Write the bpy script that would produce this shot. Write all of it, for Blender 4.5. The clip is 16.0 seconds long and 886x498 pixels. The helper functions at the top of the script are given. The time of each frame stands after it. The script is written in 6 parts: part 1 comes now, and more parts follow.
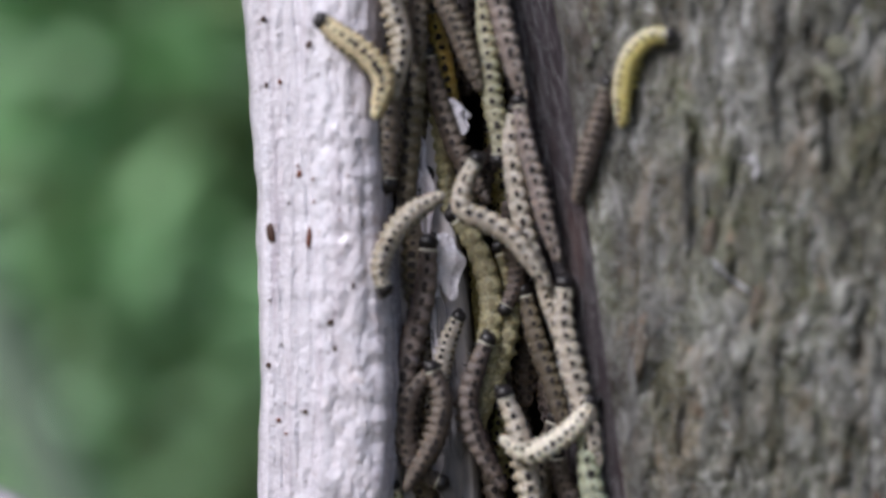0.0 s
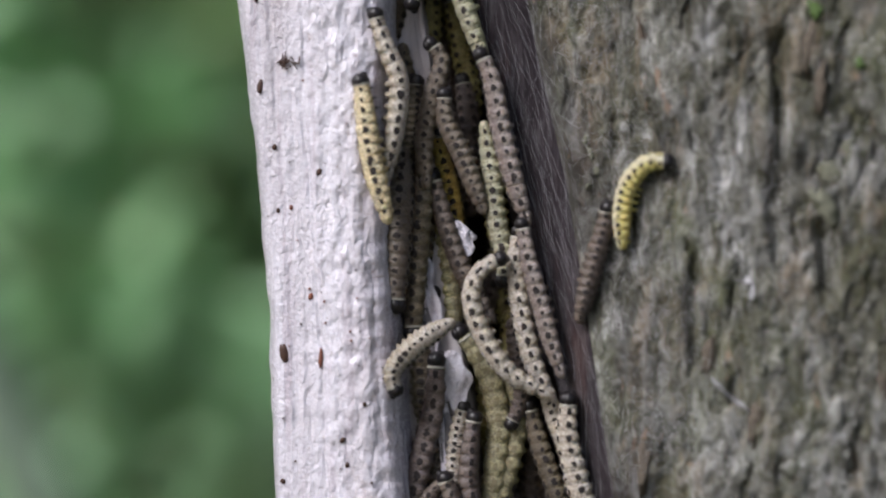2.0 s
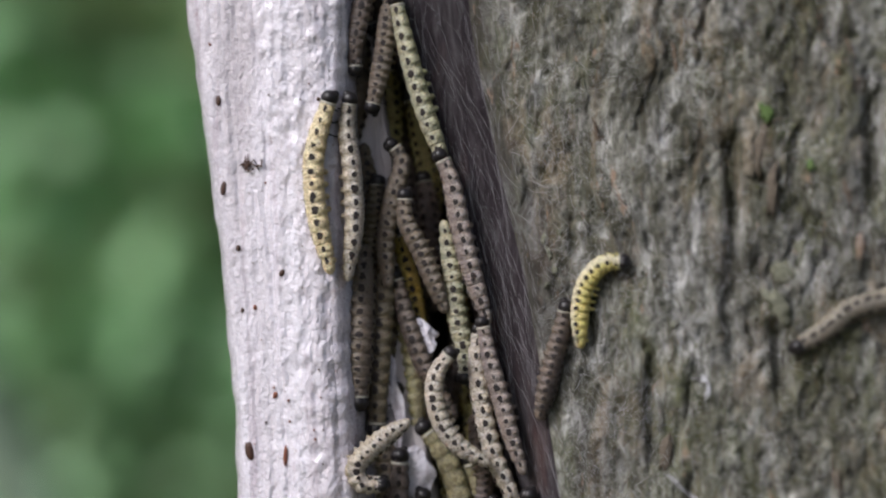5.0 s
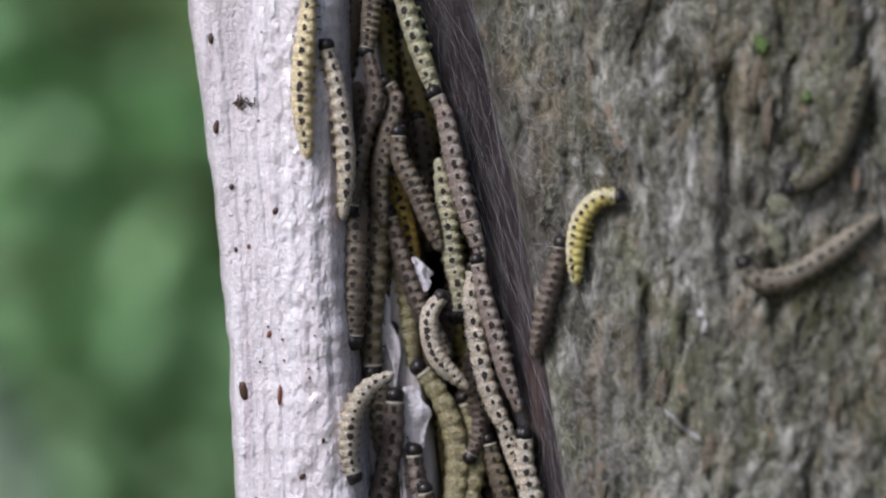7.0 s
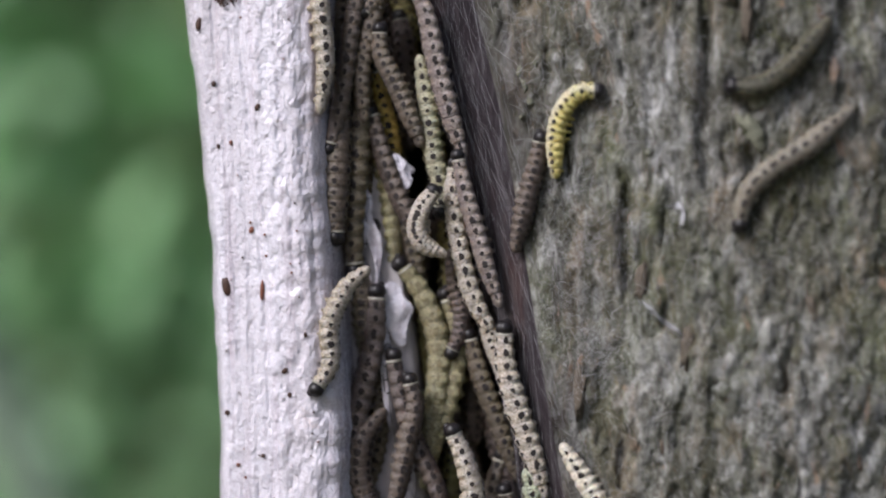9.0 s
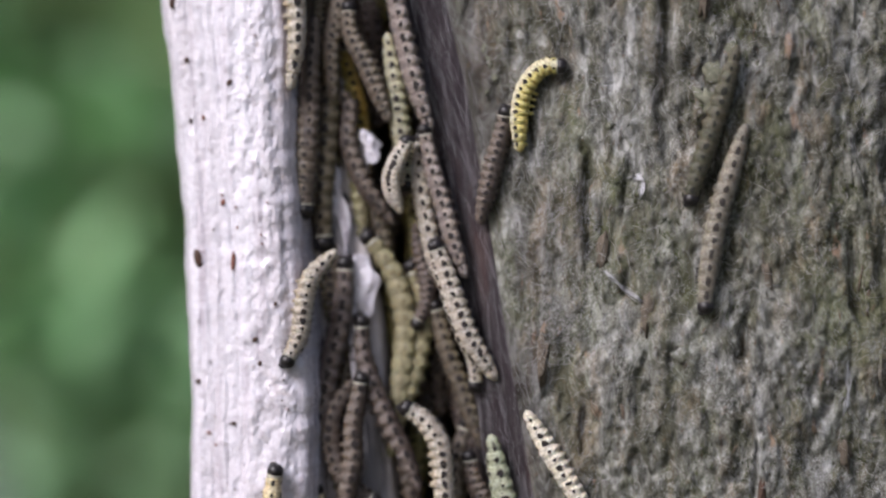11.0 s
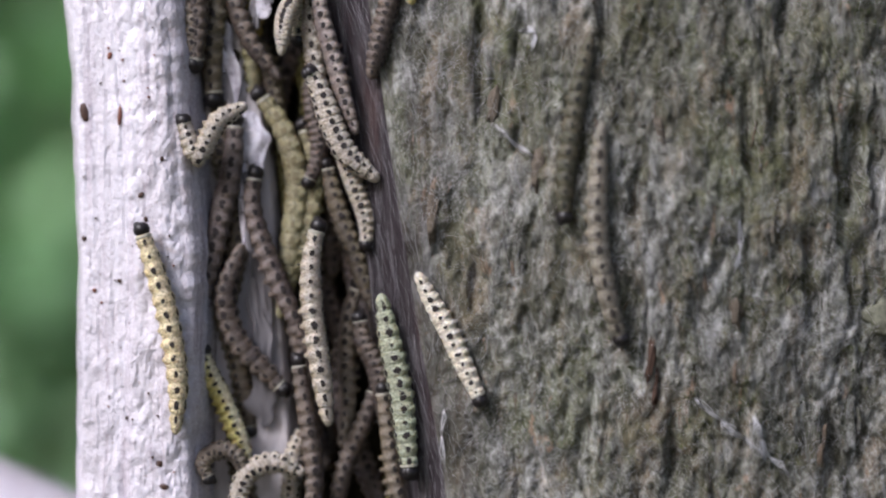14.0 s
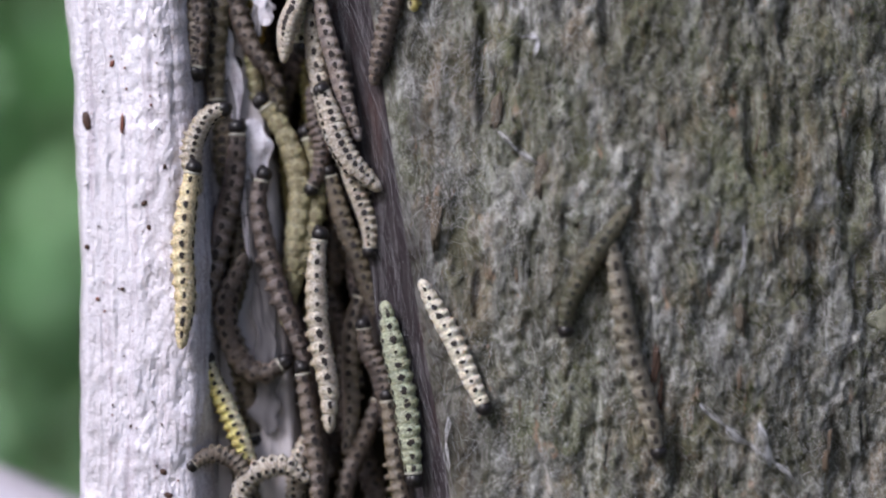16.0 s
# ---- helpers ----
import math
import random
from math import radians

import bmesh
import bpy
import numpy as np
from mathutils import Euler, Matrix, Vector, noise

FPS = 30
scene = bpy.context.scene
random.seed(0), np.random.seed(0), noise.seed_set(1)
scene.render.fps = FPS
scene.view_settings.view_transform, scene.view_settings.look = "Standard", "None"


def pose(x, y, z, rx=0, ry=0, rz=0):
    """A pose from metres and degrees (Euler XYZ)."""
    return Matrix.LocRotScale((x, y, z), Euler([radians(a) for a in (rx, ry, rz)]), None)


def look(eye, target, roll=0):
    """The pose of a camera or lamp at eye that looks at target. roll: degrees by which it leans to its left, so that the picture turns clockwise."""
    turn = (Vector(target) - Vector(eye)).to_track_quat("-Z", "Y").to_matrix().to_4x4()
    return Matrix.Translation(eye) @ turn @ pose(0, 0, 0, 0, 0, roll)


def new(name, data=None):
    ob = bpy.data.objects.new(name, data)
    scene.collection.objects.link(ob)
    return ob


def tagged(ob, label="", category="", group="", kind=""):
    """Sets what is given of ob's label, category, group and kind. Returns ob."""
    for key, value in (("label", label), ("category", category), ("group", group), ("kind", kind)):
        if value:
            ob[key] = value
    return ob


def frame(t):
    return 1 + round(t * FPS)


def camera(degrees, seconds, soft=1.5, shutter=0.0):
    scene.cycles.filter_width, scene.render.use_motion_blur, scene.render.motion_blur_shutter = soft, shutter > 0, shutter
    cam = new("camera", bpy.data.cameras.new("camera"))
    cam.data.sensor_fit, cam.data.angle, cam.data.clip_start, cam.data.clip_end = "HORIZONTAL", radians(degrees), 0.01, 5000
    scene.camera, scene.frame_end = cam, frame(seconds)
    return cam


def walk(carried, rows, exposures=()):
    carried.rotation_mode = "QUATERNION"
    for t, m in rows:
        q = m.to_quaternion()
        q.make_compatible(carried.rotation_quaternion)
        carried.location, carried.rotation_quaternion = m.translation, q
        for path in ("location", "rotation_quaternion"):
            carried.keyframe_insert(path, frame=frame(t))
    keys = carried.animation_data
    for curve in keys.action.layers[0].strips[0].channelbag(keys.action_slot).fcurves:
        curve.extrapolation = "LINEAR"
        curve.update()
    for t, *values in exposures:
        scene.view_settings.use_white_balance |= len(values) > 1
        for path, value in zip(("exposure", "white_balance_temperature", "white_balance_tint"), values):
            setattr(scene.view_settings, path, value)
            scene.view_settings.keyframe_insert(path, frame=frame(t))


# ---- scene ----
# Caterpillars in a cleft of a tree trunk. Plan numbers are in millimetres round a point 1.2 m above the ground.
cam = camera(26, 16.0, soft=2.2)
cam.data.dof.use_dof, cam.data.dof.focus_distance, cam.data.dof.aperture_fstop = True, 0.304, 5.2
walk(cam, [
    (0.0, pose(0.00320, -0.28618, 1.18266, 88.636, -0.842, 0.325)),
    (0.5, pose(0.00669, -0.29034, 1.19315, 89.072, -0.698, -0.245)),
    (1.0, pose(0.00700, -0.29192, 1.19256, 89.320, -0.366, -0.305)),
    (1.5, pose(0.00094, -0.29551, 1.19622, 89.480, -0.354, 0.184)),
    (2.0, pose(0.00040, -0.29618, 1.19581, 89.711, -0.154, 0.004)),
    (2.5, pose(-0.00074, -0.29712, 1.19766, 89.752, -0.209, -0.197)),
    (3.0, pose(0.00079, -0.29817, 1.19894, 89.730, 0.049, -0.165)),
    (3.5, pose(-0.00000, -0.30000, 1.20000, 90.003, -0.007, 0.011)),
    (4.0, pose(-0.00065, -0.30083, 1.20661, 89.785, 0.191, -0.149)),
    (4.2, pose(0.00388, -0.30085, 1.20955, 89.796, 0.311, -0.223)),
    (6.3, pose(0.00848, -0.29949, 1.20507, 90.661, 0.617, 0.389)),
    (6.5, pose(0.00916, -0.29915, 1.20246, 90.533, 0.746, 0.299)),
    (7.0, pose(0.00715, -0.29905, 1.19921, 90.148, 0.657, -0.038)),
    (7.5, pose(0.00985, -0.29874, 1.19697, 89.675, 0.871, 0.330)),
    (8.0, pose(0.00991, -0.29950, 1.19483, 89.249, 0.717, 0.520)),
    (8.5, pose(0.00862, -0.29896, 1.19264, 89.120, 0.562, 0.405)),
    (9.0, pose(0.00978, -0.30108, 1.18841, 89.063, 0.675, -0.084)),
    (9.2, pose(0.00970, -0.30079, 1.18746, 89.148, 0.798, -0.089)),
    (11.3, pose(0.00804, -0.31000, 1.17631, 90.484, 0.441, -1.597)),
    (11.5, pose(0.01147, -0.31001, 1.17635, 90.516, 0.377, -1.735)),
    (12.0, pose(0.01958, -0.30913, 1.17738, 90.348, 0.396, -1.952)),
    (12.5, pose(0.01708, -0.30994, 1.17975, 89.965, 0.271, -2.143)),
    (13.0, pose(0.01741, -0.30829, 1.17389, 90.276, 0.387, -2.040)),
    (13.5, pose(0.02412, -0.30712, 1.16675, 89.779, 0.240, -2.188)),
    (14.0, pose(0.02039, -0.30491, 1.15946, 89.292, 0.071, -2.354)),
    (14.5, pose(0.01820, -0.30521, 1.15782, 89.430, 0.049, -2.221)),
    (15.0, pose(0.01963, -0.30513, 1.15736, 89.567, 0.100, -2.245)),
    (15.5, pose(0.02111, -0.30601, 1.15906, 89.661, 0.256, -2.182)),
    (16.0, pose(0.01988, -0.30447, 1.16018, 89.360, 0.332, -2.350)),
], [(0, 0.20, 6200, 12), (4, 0.18, 6400, 11), (9, 0.28, 6250, 13), (11.5, 0.42, 6350, 15), (16, 0.39, 6100, 15)])

# ---- light: bright overcast sky, a soft sun from the upper front ----
SUN_EL, SUN_AZ = 41.5, 229
world = bpy.data.worlds.new("overcast")
scene.world = world
world.use_nodes = True
wn = world.node_tree
sky = wn.nodes.new("ShaderNodeTexSky")
sky.sky_type, sky.sun_disc = "NISHITA", False
sky.sun_elevation, sky.sun_rotation = radians(SUN_EL), radians(SUN_AZ)
sky.dust_density, sky.air_density = 4.0, 1.0
wn.links.new(sky.outputs[0], wn.nodes["Background"].inputs[0])
wn.nodes["Background"].inputs[1].default_value = 0.10
sun = new("sun", bpy.data.lights.new("sun", "SUN"))
sun.data.energy, sun.data.angle, sun.data.color = 2.85, radians(20), (0.94, 0.955, 1.0)
sun.matrix_world = look((-1.757, -1.527, 3.26), (0, 0, 1.2))

UP = 1.2


def mm(x, y, z):
    return Vector((x / 1000, y / 1000, UP + z / 1000))


# ---- materials ----
def material(name, rough=0.6, spec=0.4):
    m = bpy.data.materials.new(name)
    m.use_nodes = True
    n = m.node_tree
    p = n.nodes["Principled BSDF"]
    p.inputs["Roughness"].default_value = rough
    p.inputs["Specular IOR Level"].default_value = spec
    return m, n, p


def noise_tex(n, scale, detail=5.0, rough=0.6, stretch=(1, 1, 1), space="Object", distort=0.0):
    tc = n.nodes.new("ShaderNodeTexCoord")
    mp = n.nodes.new("ShaderNodeMapping")
    mp.inputs["Scale"].default_value = stretch
    t = n.nodes.new("ShaderNodeTexNoise")
    t.inputs["Scale"].default_value, t.inputs["Detail"].default_value = scale, detail
    t.inputs["Roughness"].default_value, t.inputs["Distortion"].default_value = rough, distort
    n.links.new(tc.outputs[space], mp.inputs[0])
    n.links.new(mp.outputs[0], t.inputs[0])
    return t.outputs["Fac"]


def ramp(n, fac, *stops):
    r = n.nodes.new("ShaderNodeValToRGB")
    els = r.color_ramp.elements
    while len(els) < len(stops):
        els.new(0.5)
    for e, (pos, col) in zip(els, stops):
        e.position, e.color = pos, (*col, 1) if len(col) == 3 else col
    n.links.new(fac, r.inputs[0])
    return r.outputs[0]


def mix(n, fac, a, b, kind="MIX"):
    x = n.nodes.new("ShaderNodeMix")
    x.data_type, x.blend_type = "RGBA", kind
    for sock, v in ((x.inputs[0], fac), (x.inputs[6], a), (x.inputs[7], b)):
        if isinstance(v, (int, float)):
            sock.default_value = v
        elif isinstance(v, tuple):
            sock.default_value = (*v, 1)
        else:
            n.links.new(v, sock)
    return x.outputs[2]


def calc(n, op, a, b=0.0, c=0.0):
    x = n.nodes.new("ShaderNodeMath")
    x.operation = op
    for sock, v in zip(x.inputs, (a, b, c)):
        if isinstance(v, (int, float)):
            sock.default_value = v
        else:
            n.links.new(v, sock)
    return x.outputs[0]


def bump(n, p, height, strength, distance):
    b = n.nodes.new("ShaderNodeBump")
    b.inputs["Strength"].default_value, b.inputs["Distance"].default_value = strength, distance
    n.links.new(height, b.inputs["Height"])
    n.links.new(b.outputs[0], p.inputs["Normal"])


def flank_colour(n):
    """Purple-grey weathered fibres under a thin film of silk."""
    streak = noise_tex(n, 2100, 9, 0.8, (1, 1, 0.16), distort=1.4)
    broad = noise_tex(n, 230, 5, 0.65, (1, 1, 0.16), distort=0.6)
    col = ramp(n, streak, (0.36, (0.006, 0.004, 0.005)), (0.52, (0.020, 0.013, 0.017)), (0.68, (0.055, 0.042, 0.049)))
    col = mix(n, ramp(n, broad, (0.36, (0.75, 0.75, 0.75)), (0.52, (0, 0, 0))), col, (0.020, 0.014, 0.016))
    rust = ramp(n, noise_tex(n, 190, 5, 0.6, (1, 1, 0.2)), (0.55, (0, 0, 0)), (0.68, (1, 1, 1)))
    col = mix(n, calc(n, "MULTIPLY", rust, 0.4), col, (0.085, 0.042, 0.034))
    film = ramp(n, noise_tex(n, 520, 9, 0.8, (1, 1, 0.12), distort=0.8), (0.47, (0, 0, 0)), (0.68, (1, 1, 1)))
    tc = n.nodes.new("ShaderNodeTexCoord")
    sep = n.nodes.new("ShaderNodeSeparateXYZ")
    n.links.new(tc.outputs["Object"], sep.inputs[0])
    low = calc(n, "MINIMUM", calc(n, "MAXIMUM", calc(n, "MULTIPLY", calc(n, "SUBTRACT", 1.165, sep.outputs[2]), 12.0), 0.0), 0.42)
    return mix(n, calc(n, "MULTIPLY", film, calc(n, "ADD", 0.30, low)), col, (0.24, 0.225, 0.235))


def bark_material():
    m, n, p = material("webbed_bark", 0.85, 0.25)
    grain = noise_tex(n, 620, 9, 0.78, (1, 1, 0.42), distort=1.2)
    blotch = noise_tex(n, 190, 6, 0.65, (1, 1, 0.5), distort=0.6)
    both = calc(n, "ADD", calc(n, "MULTIPLY", grain, 0.6), calc(n, "MULTIPLY", blotch, 0.4))
    mid = noise_tex(n, 230, 4, 0.6, (1, 1, 0.42), distort=0.8)
    tint = ramp(n, mid, (0.33, (0.042, 0.041, 0.026)), (0.45, (0.105, 0.10, 0.085)), (0.54, (0.185, 0.181, 0.174)), (0.66, (0.34, 0.332, 0.345)))
    col = mix(n, 1.0, tint, ramp(n, both, (0.36, (0.18, 0.17, 0.16)), (0.50, (0.95, 0.95, 0.95)), (0.64, (1.7, 1.7, 1.7))), "MULTIPLY")
    warm = ramp(n, noise_tex(n, 170, 6, 0.7, (1, 1, 0.3), distort=0.6), (0.52, (0, 0, 0)), (0.64, (1, 1, 1)))
    col = mix(n, calc(n, "MULTIPLY", warm, 0.6), col, mix(n, grain, (0.03, 0.02, 0.012), (0.40, 0.30, 0.21)))
    rust = ramp(n, noise_tex(n, 210, 5, 0.65, (1, 1, 0.25), distort=0.5), (0.64, (0, 0, 0)), (0.70, (1, 1, 1)))
    col = mix(n, calc(n, "MULTIPLY", rust, 0.6), col, (0.19, 0.10, 0.055))
    moss = ramp(n, noise_tex(n, 60, 6, 0.7, (1, 1, 0.5)), (0.53, (0, 0, 0)), (0.66, (1, 1, 1)))
    col = mix(n, calc(n, "MULTIPLY", moss, 0.65), col, mix(n, grain, (0.02, 0.025, 0.008), (0.20, 0.22, 0.09)))
    veil = ramp(n, noise_tex(n, 900, 9, 0.85, (1, 1, 0.7), distort=2.5), (0.49, (0, 0, 0)), (0.64, (1, 1, 1)))
    patch = ramp(n, noise_tex(n, 95, 4, 0.6, (1, 1, 0.7)), (0.42, (0.15, 0.15, 0.15)), (0.62, (1, 1, 1)))
    tc = n.nodes.new("ShaderNodeTexCoord")
    sep = n.nodes.new("ShaderNodeSeparateXYZ")
    n.links.new(tc.outputs["Object"], sep.inputs[0])
    low = calc(n, "MINIMUM", calc(n, "MAXIMUM", calc(n, "MULTIPLY", calc(n, "SUBTRACT", 1.20, sep.outputs[2]), 8.0), 0.0), 0.45)
    patch = calc(n, "MINIMUM", calc(n, "ADD", patch, low), 1.0)
    col = mix(n, calc(n, "MULTIPLY", calc(n, "MULTIPLY", veil, patch), 0.85), col, (0.54, 0.54, 0.56))
    flecks = ramp(n, noise_tex(n, 560, 6, 0.7, (1, 1, 0.45), distort=0.9), (0.36, (0.42, 0.41, 0.36)), (0.50, (1, 1, 1)), (0.62, (1.45, 1.44, 1.45)))
    col = mix(n, 0.85, col, mix(n, 1.0, col, flecks, "MULTIPLY"))
    # dark olive streaks stretched upright, not tied to the relief
    dark_streak = ramp(n, noise_tex(n, 190, 5, 0.62, (1, 1, 0.2), distort=0.6), (0.35, (1, 1, 1)), (0.45, (0, 0, 0)))
    col = mix(n, calc(n, "MULTIPLY", dark_streak, 0.72), col, mix(n, grain, (0.018, 0.018, 0.010), (0.10, 0.098, 0.062)))
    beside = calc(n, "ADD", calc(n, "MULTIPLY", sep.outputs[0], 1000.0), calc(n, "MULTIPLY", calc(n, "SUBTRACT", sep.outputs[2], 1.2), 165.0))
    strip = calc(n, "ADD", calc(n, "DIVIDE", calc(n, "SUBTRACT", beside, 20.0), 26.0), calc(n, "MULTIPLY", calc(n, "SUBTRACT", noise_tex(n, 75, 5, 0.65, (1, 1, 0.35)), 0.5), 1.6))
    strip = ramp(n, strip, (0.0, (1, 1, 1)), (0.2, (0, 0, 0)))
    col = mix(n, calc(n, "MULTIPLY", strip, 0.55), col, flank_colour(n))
    dots = ramp(n, noise_tex(n, 1500, 5, 0.7, (1, 1, 0.7)), (0.33, (1, 1, 1)), (0.39, (0, 0, 0)))
    col = mix(n, calc(n, "MULTIPLY", dots, 0.45), col, (0.018, 0.015, 0.012))
    olive = ramp(n, noise_tex(n, 38, 4, 0.6, (1, 1, 0.6)), (0.45, (0, 0, 0)), (0.62, (1, 1, 1)))
    col = mix(n, calc(n, "MULTIPLY", olive, 0.4), col, mix(n, 1.0, col, (0.62, 0.60, 0.40), "MULTIPLY"))
    side = calc(n, "MINIMUM", calc(n, "MAXIMUM", calc(n, "MULTIPLY", calc(n, "SUBTRACT", sep.outputs[0], 0.036), 16.0), 0.10), 0.55)
    tuft = ramp(n, noise_tex(n, 150, 5, 0.62, (1, 1, 0.6), distort=0.6), (0.54, (0, 0, 0)), (0.62, (1, 1, 1)))
    col = mix(n, calc(n, "MULTIPLY", tuft, side), col, mix(n, ramp(n, grain, (0.40, (0, 0, 0)), (0.62, (1, 1, 1))), (0.030, 0.031, 0.012), (0.215, 0.21, 0.12)))
    shred = ramp(n, noise_tex(n, 330, 5, 0.62, (1, 1, 0.3), distort=0.5), (0.635, (0, 0, 0)), (0.68, (1, 1, 1)))
    col = mix(n, calc(n, "MULTIPLY", shred, 0.75), col, mix(n, grain, (0.16, 0.08, 0.05), (0.46, 0.33, 0.26)))
    col = mix(n, 1.0, col, (1.11, 1.12, 1.05), "MULTIPLY")
    n.links.new(col, p.inputs["Base Color"])
    bump(n, p, noise_tex(n, 1300, 8, 0.75, (1, 1, 0.6), distort=0.6), 1.0, 0.0008)
    return m


def lip_material():
    m, n, p = material("dark_bark_flank", 0.8, 0.3)
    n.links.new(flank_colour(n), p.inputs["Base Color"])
    bump(n, p, noise_tex(n, 1900, 8, 0.75, (1, 1, 0.14), distort=0.6), 0.7, 0.0005)
    return m


def silk_material():
    m, n, p = material("bleached_silk", 0.42, 0.75)
    soft = noise_tex(n, 110, 5, 0.6, (1, 1, 0.15))
    col = ramp(n, soft, (0.3, (0.525, 0.485, 0.53)), (0.5, (0.655, 0.62, 0.68)), (0.7, (0.74, 0.715, 0.785)))
    # Dips of the crumpled silk are darkened here, relief shading held in colour.
    film = noise_tex(n, 1250, 5, 0.65, (0.75, 1, 1.2), distort=1.8)
    col = mix(n, ramp(n, film, (0.36, (0.8, 0.8, 0.8)), (0.52, (0, 0, 0))), col, mix(n, 1.0, col, (0.80, 0.76, 0.79), "MULTIPLY"))
    stain = ramp(n, noise_tex(n, 70, 6, 0.7, (1, 1, 0.6), distort=0.8), (0.62, (0, 0, 0)), (0.72, (1, 1, 1)))
    col = mix(n, calc(n, "MULTIPLY", stain, 0.35), col, (0.62, 0.42, 0.33))
    n.links.new(col, p.inputs["Base Color"])
    tiny = ramp(n, noise_tex(n, 800, 3, 0.5), (0.70, (0, 0, 0)), (0.73, (1, 1, 1)))
    col = mix(n, calc(n, "MULTIPLY", tiny, 0.5), col, (0.26, 0.17, 0.15))
    n.links.new(col, p.inputs["Base Color"])
    fine = noise_tex(n, 950, 8, 0.75, (0.8, 1, 1.15), distort=1.4)
    n.links.new(ramp(n, fine, (0.35, (0.10, 0.10, 0.10)), (0.65, (0.36, 0.36, 0.36))), p.inputs["Roughness"])
    # finer wrinkles, their shade painted into the colour as well
    col = mix(n, ramp(n, fine, (0.34, (0.5, 0.5, 0.5)), (0.45, (0, 0, 0))), col, mix(n, 1.0, col, (0.80, 0.74, 0.77), "MULTIPLY"))
    # upright grooves get painted dark lines
    groove_tone = ramp(n, noise_tex(n, 420, 6, 0.7, (1, 1, 0.045), distort=0.5), (0.36, (0.8, 0.8, 0.8)), (0.47, (0, 0, 0)))
    col = mix(n, groove_tone, col, mix(n, 1.0, col, (0.72, 0.66, 0.69), "MULTIPLY"))
    n.links.new(col, p.inputs["Base Color"])
    crinkle = noise_tex(n, 1050, 3, 0.6, (1, 1, 0.7), distort=0.9)
    bump(n, p, calc(n, "ADD", crinkle, calc(n, "MULTIPLY", film, 0.35)), 0.7, 0.0008)
    p.inputs["Coat Weight"].default_value, p.inputs["Coat Roughness"].default_value = 0.55, 0.2
    return m


def hollow_material():
    m, n, p = material("hollow_wood", 0.75, 0.3)
    tc = n.nodes.new("ShaderNodeTexCoord")
    sep = n.nodes.new("ShaderNodeSeparateXYZ")
    n.links.new(tc.outputs["UV"], sep.inputs[0])
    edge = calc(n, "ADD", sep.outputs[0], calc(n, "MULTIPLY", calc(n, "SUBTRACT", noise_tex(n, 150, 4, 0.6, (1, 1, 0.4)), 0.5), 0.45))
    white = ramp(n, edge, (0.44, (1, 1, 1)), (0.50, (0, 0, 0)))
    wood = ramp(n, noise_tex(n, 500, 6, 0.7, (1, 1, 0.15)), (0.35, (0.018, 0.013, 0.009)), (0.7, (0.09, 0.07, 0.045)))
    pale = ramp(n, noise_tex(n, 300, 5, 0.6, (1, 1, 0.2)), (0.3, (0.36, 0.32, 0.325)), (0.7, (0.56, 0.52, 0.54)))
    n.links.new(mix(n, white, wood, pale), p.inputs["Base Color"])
    bump(n, p, noise_tex(n, 1200, 6, 0.7, (1, 1, 0.3)), 0.6, 0.0005)
    return m


